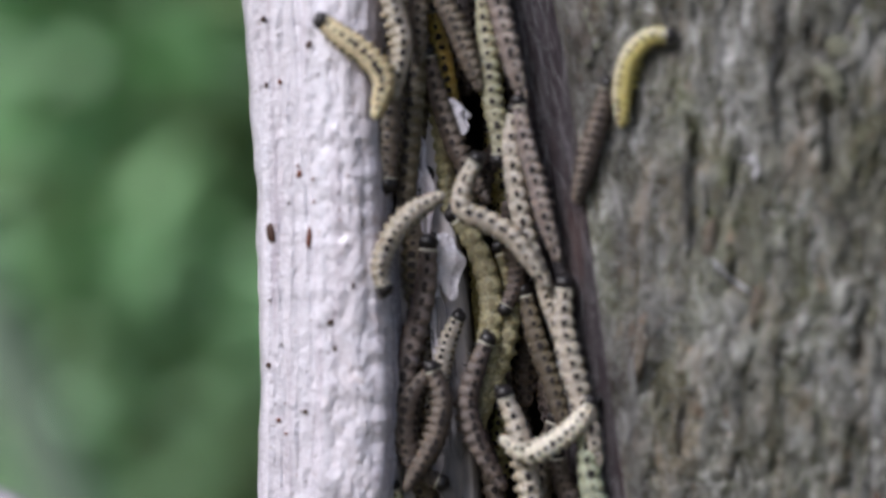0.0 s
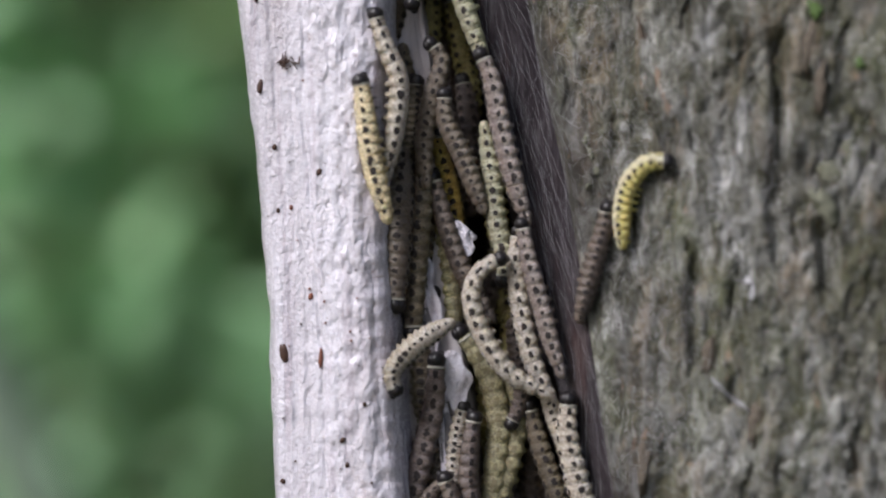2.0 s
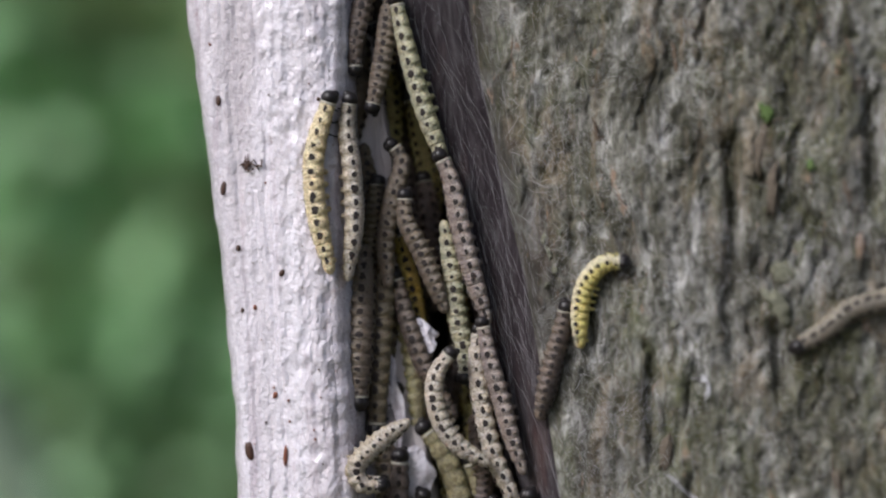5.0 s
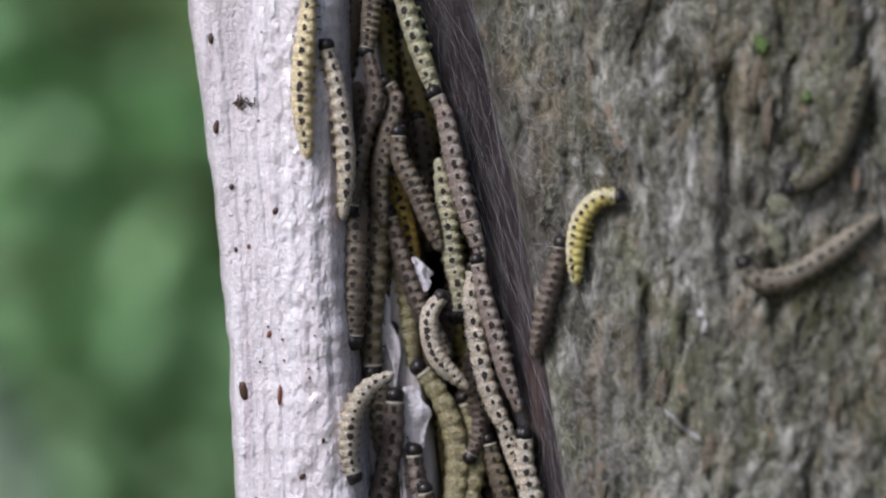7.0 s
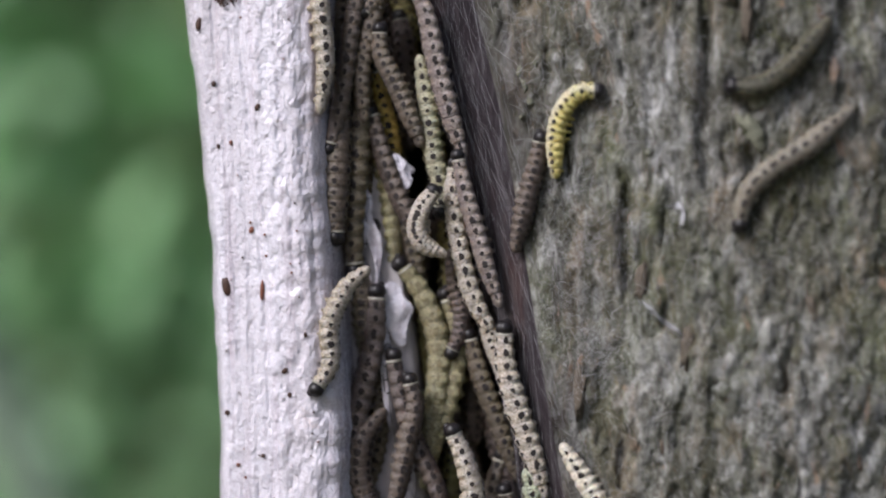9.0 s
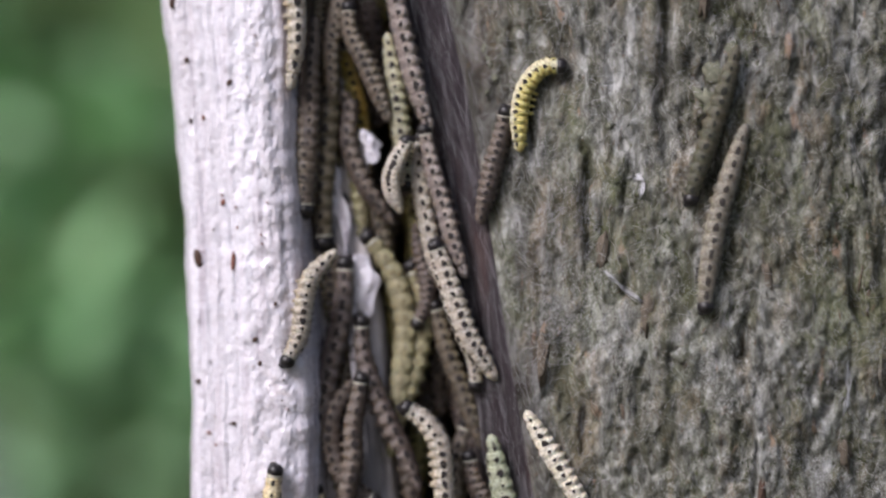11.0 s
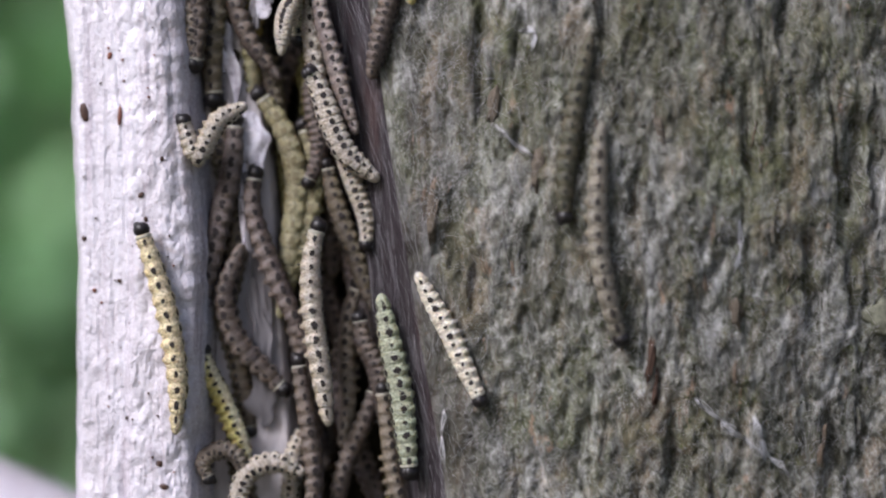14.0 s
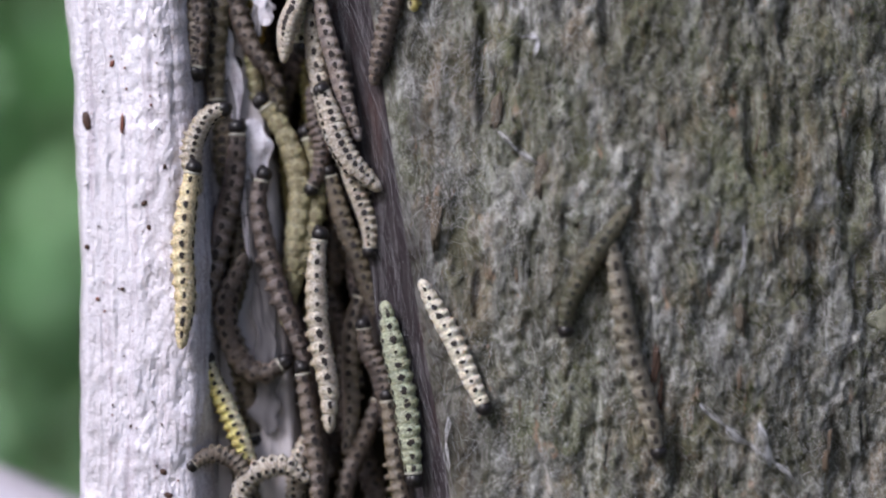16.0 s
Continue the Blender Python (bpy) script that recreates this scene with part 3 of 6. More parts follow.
# dark-coloured leaves that paint the hedge's shaded gaps
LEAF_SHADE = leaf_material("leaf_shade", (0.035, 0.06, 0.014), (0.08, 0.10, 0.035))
leaves("shaded_leaves", shade_spots, 190, 0.07, LEAF_SHADE, "hedge leaves coloured dark as shaded gaps", 6)
leaves("bright_leaves", light_spots, 620, 0.075, LEAF_LIT, "leaves far behind the tree, coloured bright as lit patches", 4)
BACK = plain("far_green", (0.10, 0.16, 0.06), 0.9, 0.1, 3)
bm = bmesh.new()
for x, z in ((-9, 0), (9, 0), (9, 7), (-9, 7)):
    bm.verts.new((x, 4.2 + 0.05 * abs(x), z))
bm.faces.new(bm.verts)
tagged(part("backdrop", bm, BACK, None), "dim green woodland distance", "woodland", kind="structure")


def tube(bm, line, radius, sides=5):
    """A thin round thread along a line (metres), tapered at both ends."""
    rings = []
    n = len(line)
    for i, p in enumerate(line):
        t = (line[min(i + 1, n - 1)] - line[max(i - 1, 0)]).normalized()
        s = t.orthogonal().normalized()
        q = t.cross(s)
        r = radius * (0.35 + 0.65 * math.sin(math.pi * (i + 0.5) / n))
        rings.append([bm.verts.new(p + (s * math.cos(6.283 * k / sides) + q * math.sin(6.283 * k / sides)) * r) for k in range(sides)])
    for a, b in zip(rings, rings[1:]):
        for k in range(sides):
            bm.faces.new((a[k], a[(k + 1) % sides], b[(k + 1) % sides], b[k]))
    bm.faces.new(rings[0][::-1])
    bm.faces.new(rings[-1])


def build_sapling():
    bm = bmesh.new()
    tube(bm, [Vector((-0.05, 1.35, 0.0)), Vector((-0.20, 1.32, 0.62)), Vector((-0.30, 1.3, 0.90)), Vector((-0.345, 1.3, 1.0)), Vector((-0.40, 1.3, 1.12)), Vector((-0.45, 1.3, 1.25)), Vector((-0.6, 1.32, 1.7))], 0.028, 10)
    tagged(part("sapling_stem", bm, plain("pale_stem", (0.24, 0.32, 0.23), 0.7, 0.3, 60), None), "pale grey-green sapling stem far behind", "sapling")


build_sapling()


def build_shrub():
    """Bare stems that carry the leaves in front of the hedge."""
    rng = random.Random(12)
    bm = bmesh.new()
    for _ in range(12):
        x, bend = rng.uniform(-0.62, -0.3), rng.gauss(0, 0.05)
        tube(bm, [Vector((-0.45 + (x + 0.45) * f + bend * f * f, 2.66 + 0.05 * f, 1.62 * f)) for f in (0, 0.2, 0.4, 0.6, 0.8, 1.0)], 0.007, 6)
    tagged(part("shrub_stems", bm, plain("stem_green", (0.16, 0.24, 0.09), 0.7, 0.3, 60), None), "thin green stems of a leafy shrub", "shrub", kind="stuff")


build_shrub()


# ---- bits on the trunk ----
def bark_point(x, z, lift=0.0):
    xa, za = np.array([[float(x)]]), np.array([[float(z)]])
    k = float(np.clip((x - bark_left(z)) / 5.0, 0, 1))
    return mm(x, float(bark_front(xa, za)[0, 0] - bark_relief(xa, za)[0, 0] * (0.25 + 0.75 * k)) - lift, z)


def wood_point(x, z, lift=0.0):
    return mm(x, float(wood_face(np.array([[float(x)]]), np.array([[float(z)]]))[0, 0]) - lift, z)


def flank_point(x, z, u):
    """On the dark inner edge of the bark: u runs from the cleft to the face."""
    x0, x1 = float(cleft_right(z)), float(bark_left(z))
    front = float(bark_front(np.array([[x1]]), np.array([[float(z)]]))[0, 0])
    return mm(x0 - 1.2 + (x1 - x0 + 1.2) * u, 7 + (front - 7) * u**1.25 - 0.9, z)


def speck(x, z, w, h, tilt, col):
    bm = bmesh.new()
    bmesh.ops.create_icosphere(bm, subdivisions=2, radius=1)
    for v in bm.verts:
        v.co *= 1 + 0.3 * noise.noise(v.co * 1.7 + Vector((x, z, 0)))
    bm.transform(Matrix.Translation(wood_point(x, z, 0.15)) @ Matrix.Rotation(radians(tilt), 4, "Y") @ Matrix.Diagonal((w / 2000, 0.00028, h / 2000, 1)))
    tagged(part("speck", bm, col, None), "dark brown dry speck on white silk", "debris", "specks on the pale wood")


RED = plain("speck_red", (0.22, 0.07, 0.04), 0.6)
for row in ((-28.6, 19.9, 1.0, 2.4, 8), (-26.3, 10.3, 0.8, 1.0, 0), (-19.1, 6.3, 0.9, 1.2, 30), (-24.7, -22.3, 1.5, 3.2, -12), (-13.0, 33.8, 0.6, 0.7, 0), (-24.9, -42.6, 0.9, 0.9, 0),
            (-19.0, -49.4, 0.8, 0.7, 0), (-12.4, -78.6, 1.1, 1.1, 0), (-11.6, -82.3, 1.6, 1.0, 20), (-11.8, -29.9, 0.6, 0.8, 0), (-25.7, 0.3, 0.6, 0.9, 0), (-15.2, -35.6, 0.8, 1.1, 40), (-29.3, 34.0, 0.9, 1.6, 5), (-14.5, -39.5, 0.7, 0.9, 0)):
    speck(*row, SPECK)
for row in ((-20.4, -13.2, 0.8, 1.2, 15), (-18.8, -23.0, 0.7, 3.4, 4), (-23.6, 0.8, 0.6, 0.9, 0), (-20.6, -12.0, 0.4, 0.5, 0), (-18.2, -14.0, 0.4, 0.5, 0), (-23.2, -51.0, 0.7, 0.8, 0), (-22.0, -53.0, 0.5, 0.5, 0)):
    speck(*row, RED)


rng = random.Random(17)
for _ in range(46):
    z = rng.uniform(-90, 44)
    x = float(wood_left(z)) + (float(wood_right(z)) - float(wood_left(z))) * rng.uniform(0.06, 0.94)
    size = rng.uniform(0.16, 0.42)
    speck(x, z, size, size * rng.uniform(0.8, 1.8), rng.uniform(-40, 40), rng.choice((SPECK, SPECK, RED)))


def build_twig():
    rng = random.Random(8)
    bm = bmesh.new()
    for _ in range(9):
        a, b = rng.uniform(-2.2, 1.0), rng.uniform(-0.6, 0.4)
        tube(bm, [wood_point(-24 + a + i * rng.uniform(0.2, 0.5), 23.4 + b + i * rng.uniform(-0.25, 0.45), 0.3 + 0.3 * (i == 2)) for i in range(5)], 0.00016)
    tagged(part("twig_crumb", bm, SPECK, None), "tangled crumb of dark dry twig on silk", "debris")


build_twig()


def shed_skin(x, y, z, size, seed):
    """A crumpled white cast skin caught between the bodies."""
    rng = random.Random(seed)
    thing = tagged(new("shed_skin"), "crumpled white shed skin caught in the cleft", "shed skin", "shed skins in the cleft")
    thing.location = mm(x, y, z)
    for name, mat, count in (("crumple", COLLAR, 8), ("hair", LEG, 4)):
        bm = bmesh.new()
        for _ in range(count):
            p, line = Vector((rng.gauss(0, 0.3), rng.gauss(0, 0.2), rng.gauss(0, 0.3))), []
            for _ in range(5):
                line.append(p * (size / 1000))
                p = p + Vector((rng.gauss(0, 0.4), rng.gauss(0, 0.2), rng.gauss(0, 0.4)))
            tube(bm, line, size * rng.uniform(0.00008, 0.00016) * (1 if mat is COLLAR else 0.7))
        part(name, bm, mat, thing)


for row in ((-0.5, 2.6, 23.9, 1.2, 1), (13.3, 1.2, -8.0, 1.4, 2), (-7.8, 3.0, 3.2, 0.9, 3), (14.0, 1.0, -22.8, 0.8, 4)):
    shed_skin(*row)


def hairs(name, line, radius, label):
    """Thin three-sided threads: line is (count, points, 3) in the plan's millimetres."""
    n, k, _ = line.shape
    t = np.gradient(line, axis=1)
    t /= np.linalg.norm(t, axis=2, keepdims=True) + 1e-9
    s = np.cross(t, np.array([0.13, 1.0, 0.21]))
    s /= np.linalg.norm(s, axis=2, keepdims=True) + 1e-9
    q = np.cross(t, s)
    r = radius[:, None, None]
    v = np.stack([line + r * (s * math.cos(a) + q * math.sin(a)) for a in (0, 2.094, 4.189)], 2).reshape(-1, 3) / 1000
    v[:, 2] += UP
    base = (np.arange(n)[:, None] * k + np.arange(k - 1)[None]).reshape(-1, 1) * 3
    f = np.concatenate([base + np.array([a, (a + 1) % 3, (a + 1) % 3 + 3, a + 3]) for a in range(3)])
    me = bpy.data.meshes.new(name)
    me.from_pydata(v.tolist(), [], f.tolist())
    tagged(mesh_part(name, me, THREAD, None), label, "silk threads", kind="stuff")


def bark_y(x, z):
    return bark_front(x, z) - bark_relief(x, z) * (0.25 + 0.75 * np.clip((x - bark_left(z)) / 5.0, 0, 1))


def build_threads():
    g = np.random.default_rng(21)
    n, step = 240, np.arange(6)[None]
    # along the inner edge of the bark
    z = g.uniform(-95, 60, (n, 1)) - g.uniform(1.5, 5, (n, 1)) * step
    u = np.clip(g.uniform(0.0, 1.15, (n, 1)) + g.normal(0.0, 0.075, (n, 1)) * step, 0.0, 1.3)
    x0, x1 = cleft_right(z) - 1.2, bark_left(z)
    x = x0 + (x1 - x0) * u
    y = np.where(u < 1, 7 + (bark_front(x1, z) - 7) * np.minimum(u, 1) ** 1.25 - 0.7, bark_y(np.maximum(x, x1), z) - 0.4) - g.uniform(0, 0.6, (n, 6))
    hairs("flank_threads", np.stack([x, y, z], 2), g.uniform(0.003, 0.012, n), "fine silk threads along the cleft edge")
    # fuzzy felt over the bark
    n, step = 8500, np.arange(5)[None]
    c = g.uniform(0, 1, (260, 2)) * np.array([88, 150]) + np.array([18, -95])
    pick = g.integers(0, 260, n)
    loose = g.random(n) < 0.35
    c[:60, 0] = np.interp(c[:60, 1], [-95, 55], [37, 14]) + g.uniform(0, 9, 60)
    x = np.where(loose, g.uniform(16, 110, n), c[pick, 0] + g.normal(0, 3.2, n))[:, None]
    z = np.where(loose, g.uniform(-95, 55, n), c[pick, 1] + g.normal(0, 3.2, n))[:, None]
    a = g.uniform(0, 3.1416, (n, 1)) + g.normal(0, 0.10, (n, 1)) * step
    ln = g.gamma(2.5, 0.28, (n, 1)) + 0.2
    x, z = x + np.cumsum(np.cos(a) * ln, 1), z + np.cumsum(np.sin(a) * ln, 1)
    y = bark_y(x, z)
    y = 0.45 * y + 0.55 * y.min(1, keepdims=True) - g.uniform(0.1, 0.7, (n, 1))
    keep = (x > bark_left(z) + 0.5).all(1)
    hairs("bark_threads", np.stack([x, y, z], 2)[keep], g.uniform(0.004, 0.012, n)[keep], "loose felt of silk threads over the bark")


build_threads()


def web_tuft(points, count, seed, spread=1.2):
    """A bright tuft of silk strands pulled between points on the bark."""
    rng = random.Random(seed)
    bm = bmesh.new()
    for _ in range(count * 2):
        k = rng.randrange(len(points) - 1)
        (xa, za), (xb, zb) = points[k], points[k + 1]
        off = rng.gauss(0, spread * 0.35), rng.gauss(0, spread * 0.35)
        tube(bm, [bark_point(xa + (xb - xa) * f + off[0] * math.sin(f * 3.14) + rng.gauss(0, 0.12), za + (zb - za) * f + off[1] * math.sin(f * 3.14) + rng.gauss(0, 0.12), 0.6 + 0.4 * math.sin(f * 3.1)) for f in (0, 0.25, 0.5, 0.75, 1)], rng.uniform(0.000015, 0.00006), 3)
    tagged(part("web_tuft", bm, THREAD, None), "white tuft of silk web on bark", "silk web", "web tufts on the bark")


web_tuft([(71.9, -67.6), (76, -71), (80.0, -74.0), (84, -77), (87.2, -80.2)], 26, 1)
web_tuft([(81.0, -70.5), (82.5, -74), (83.2, -77.5)], 18, 2)
web_tuft([(46.0, -9.6), (46.9, -11), (46.3, -13.5)], 14, 3, 0.6)
web_tuft([(44.6, -10.2), (46.9, -10.6)], 6, 4, 0.4)
web_tuft([(40.8, -25.0), (43, -27.2), (46.6, -29.9)], 12, 5, 0.8)
web_tuft([(78.2, -40), (78.6, -44.3), (77.5, -48)], 10, 6, 0.8)
web_tuft([(33, -70), (32.6, -74), (33.2, -79)], 8, 8, 0.6)


FLAKE = plain("flake_rust", (0.13, 0.078, 0.058), 0.8, 0.2, 1600, 0.85)
PALE_FLAKE = plain("flake_pale", (0.19, 0.155, 0.12), 0.8, 0.2, 1600, 0.85)
TAN_FLAKE = plain("flake_tan", (0.20, 0.15, 0.11), 0.8, 0.2, 1600, 0.85)
LICHEN = plain("lichen_pale", (0.27, 0.27, 0.20), 0.85, 0.2, 1500, 0.9)
MOSS = plain("moss_green", (0.13, 0.20, 0.065), 0.85, 0.2, 1800, 0.75)


def flake(x, z, w, h, tilt, mat, label, thick=0.7):
    """A curled sliver of bark lying on the trunk."""
    bm = bmesh.new()
    bmesh.ops.create_icosphere(bm, subdivisions=3, radius=1)
    for v in bm.verts:
        v.co.x += 0.35 * v.co.z**2 * (1 if tilt > 0 else -1)
        v.co *= 1 + 0.7 * noise.noise(v.co * 1.6 + Vector((x, z, 0))) + 0.5 * noise.noise(v.co * 4 + Vector((z, x, 0))) + 0.35 * noise.noise(v.co * 9 + Vector((z, x, 0)))
    bm.transform(Matrix.Translation(bark_point(x, z, 0.1)) @ Matrix.Rotation(radians(tilt), 4, "Y") @ Matrix.Diagonal((w / 2000, thick / 1000, h / 2000, 1)))
    part("bark_flake", bm, mat, trunk, label)


rng = random.Random(5)
for x, z, w, h in ((31, -38.4, 1.4, 8), (53, -38.5, 4, 2.4), (47.4, -31.2, 1.6, 8), (65.1, -60, 1.2, 9), (65.6, -66, 1.0, 6), (31.3, -39.5, 1.3, 6), (78, -53.2, 1.8, 6), (87.5, -46, 2.2, 6), (55.2, 25.3, 1.6, 9), (56.5, 18, 1.5, 8), (40.5, -22, 1.6, 6), (66, -26, 1.4, 5), (97, -30, 3, 9), (97, -70, 3, 11)):
    flake(x, z, w, h, rng.uniform(-12, 12), FLAKE if 60 < x < 67 and z < -50 else BARK if w > 1.9 else PALE_FLAKE, "curled brown sliver of bark", 0.35)
for _ in range(46):
    z = rng.uniform(-90, 45)
    x = bark_left(z) + 2 + rng.uniform(0, 1) ** 1.0 * 78
    flake(x, z, rng.uniform(0.4, 1.0), rng.uniform(2.0, 7.5), rng.gauss(0, 9), rng.choice((TAN_FLAKE, BARK, BARK, BARK)), "thin curled sliver of bark", 0.2)
for x, z, w, h in ((58.9, 5.5, 3.6, 4.5), (61, 9, 2.0, 3.0), (57.5, 1.0, 2.5, 5.0), (79.6, -20.6, 1.4, 2.6), (102, -55, 5, 5), (22.6, 11.5, 1.0, 1.6), (23.4, 9.0, 0.8, 2.0), (24.2, 6.4, 0.9, 1.3), (22.9, 4.2, 0.6, 1.2), (24.9, 12.4, 0.8, 1.1), (41, -87.5, 3, 2.5), (41.9, -2.0, 1.0, 1.2)):
    flake(x, z, w, h, rng.uniform(-40, 40), LICHEN, "pale green crust of lichen", 0.45)
for x, z, w, h in ((62.4, 22, 1.5, 1.8), (40, -86, 5, 3), (44, -88, 5, 3), (56, 30, 2, 3)):
    flake(x, z, w, h, -5, MOSS, "small bright green moss tuft", 0.9)


def silk_sheet(x, z, w, h, tilt, y, mat=SILK):
    """A small taut sheet of silk between the bodies."""
    bm = bmesh.new()
    bmesh.ops.create_icosphere(bm, subdivisions=4, radius=1)
    for v in bm.verts:
        side = 1 if v.co.x > 0 else -1
        edge = 0.85 + 0.75 * noise.noise(Vector((side * 3.1 + x, v.co.z * 1.9 + z, 3))) + 0.16 * noise.noise(Vector((side * 2.0, v.co.z * 8, x)))
        v.co.x, v.co.y = v.co.x * edge, v.co.y + 1.6 * noise.noise(Vector((v.co.x * 1.5, v.co.z * 2.0, z)))
    bm.transform(Matrix.Translation(mm(x, y, z)) @ Matrix.Rotation(radians(tilt), 4, "Y") @ Matrix.Diagonal((w / 2000, 0.0003, h / 2000, 1)))
    tagged(part("silk_sheet", bm, mat, None), "white sheet of silk between caterpillars", "silk sheet", "silk sheets in the cleft")


for row in (
    (-7.1, 4.6, 3.1, 13.9, 0, 8.5),
    (3.5, -4.0, 3.4, 6.1, -20, 8.5),
    (-2.5, -11.9, 1.6, 11.5, 3, 10.0),
    (2.4, -27.1, 5.1, 10.6, -8, 9.5),
    (-1.5, -14.9, 2.8, 17.2, -6, 10.0),
    (0.5, -35.5, 2.3, 19.6, -4, 9.5),
    # the next six use the silk with shade in its colour
    (-2.4, -16.1, 3.1, 17.1, -8, 10.0, SHADED_SILK),
    (1.5, -38.5, 2.3, 15.3, -6, 9.5, SHADED_SILK),
    (3.6, -48.4, 3.6, 18.9, -6, 10.5, SHADED_SILK),
    (2.9, -5.5, 2.3, 6.3, 0, 9.0, SHADED_SILK),
    (3.2, -57.7, 3.8, 18.0, -8, 10.0, SHADED_SILK),
    (3.9, -67.9, 5.1, 11.7, 0, 10.5, SHADED_SILK),
    (-6.1, 41.0, 2.5, 9.8, 0, 11.0),
    (-6.2, 1.1, 2.5, 13.1, 0, 8.5),
    (4.2, -4.7, 2.5, 4.1, 10, 9.0),
):
    silk_sheet(*row)


def fibre_material(name, *cols):
    m, n, p = material(name, 0.8, 0.25)
    geo = n.nodes.new("ShaderNodeNewGeometry")
    stops = [(i / len(cols), c) for i, c in enumerate(cols)]
    out = ramp(n, geo.outputs["Random Per Island"], *stops)
    out.node.color_ramp.interpolation = "CONSTANT"
    n.links.new(mix(n, noise_tex(n, 1500, 4), out, mix(n, 1.0, out, (0.45, 0.45, 0.45), "MULTIPLY")), p.inputs["Base Color"])
    return m


def fibres(name, x, z, length, width, lean, mat, label, seed):
    """Many small slivers lying on the bark, as one mesh."""
    g = np.random.default_rng(seed)
    keep = x > bark_left(z) + 0.8
    x, z, length, width, lean = (v[keep] for v in (x, z, length, width, lean))
    edge = np.clip((x - bark_left(z)) / 5.0, 0, 1)
    y = bark_front(x, z) - bark_relief(x, z) * (0.25 + 0.75 * edge)
    n = len(x)
    dx, dz = np.sin(lean), np.cos(lean)
    tip = g.uniform(-0.15, 0.35, n)
    centre = np.stack([x, y - 0.03, z], 1)
    along_v = np.stack([dx, -tip, dz], 1) * (length / 2)[:, None]
    side_v = np.stack([dz, 0 * dx, -dx], 1) * (width / 2)[:, None]
    out_v = np.stack([0 * dx, -np.ones(n), 0 * dx], 1) * (width * 0.55)[:, None]
    v = np.stack([centre + along_v, centre - along_v, centre + side_v + along_v * 0.2, centre - side_v - along_v * 0.2, centre + out_v, centre - out_v], 1).reshape(-1, 3) / 1000
    v[:, 2] += UP
    k = (np.arange(n) * 6)[:, None, None]
    f = (k + np.array([[0, 2, 4], [0, 4, 3], [0, 3, 5], [0, 5, 2], [1, 4, 2], [1, 3, 4], [1, 5, 3], [1, 2, 5]])[None]).reshape(-1, 3)
    me = bpy.data.meshes.new(name)
    me.from_pydata(v.tolist(), [], f.tolist())
    tagged(mesh_part(name, me, mat, None, smooth=False), label, "bark fibres", kind="stuff")


def build_fibres():
    g = np.random.default_rng(33)
    n = 4200
    x, z = g.uniform(8, 112, n), g.uniform(-96, 56, n)
    fibres("bark_fibres", x, z, g.gamma(2.2, 0.42, n) + 0.25, g.uniform(0.08, 0.36, n), g.normal(0, 0.7, n),
           fibre_material("bark_fibre", (0.055, 0.05, 0.04), (0.10, 0.094, 0.084), (0.15, 0.144, 0.134), (0.21, 0.205, 0.196), (0.12, 0.088, 0.06), (0.28, 0.276, 0.272), (0.13, 0.125, 0.115), (0.20, 0.145, 0.095), (0.25, 0.246, 0.242), (0.075, 0.072, 0.05)),
           "grey and brown slivers of rough bark", 34)
    # moss in the furrows, thicker towards the far side
    cx, cz = g.uniform(45, 110, 60), g.uniform(-95, 52, 60)
    pick = g.integers(0, 60, 2600)
    x, z = cx[pick] + g.normal(0, 1.5, 2600), cz[pick] + g.normal(0, 3.2, 2600)
    fibres("moss_fibres", x, z, g.uniform(0.4, 1.3, 2600), g.uniform(0.10, 0.35, 2600), g.normal(0, 0.8, 2600),
           fibre_material("moss_fibre", (0.035, 0.045, 0.014), (0.07, 0.085, 0.03), (0.11, 0.125, 0.045), (0.05, 0.05, 0.022), (0.16, 0.165, 0.08)),
           "olive moss tufts in the bark furrows", 35)


build_fibres()


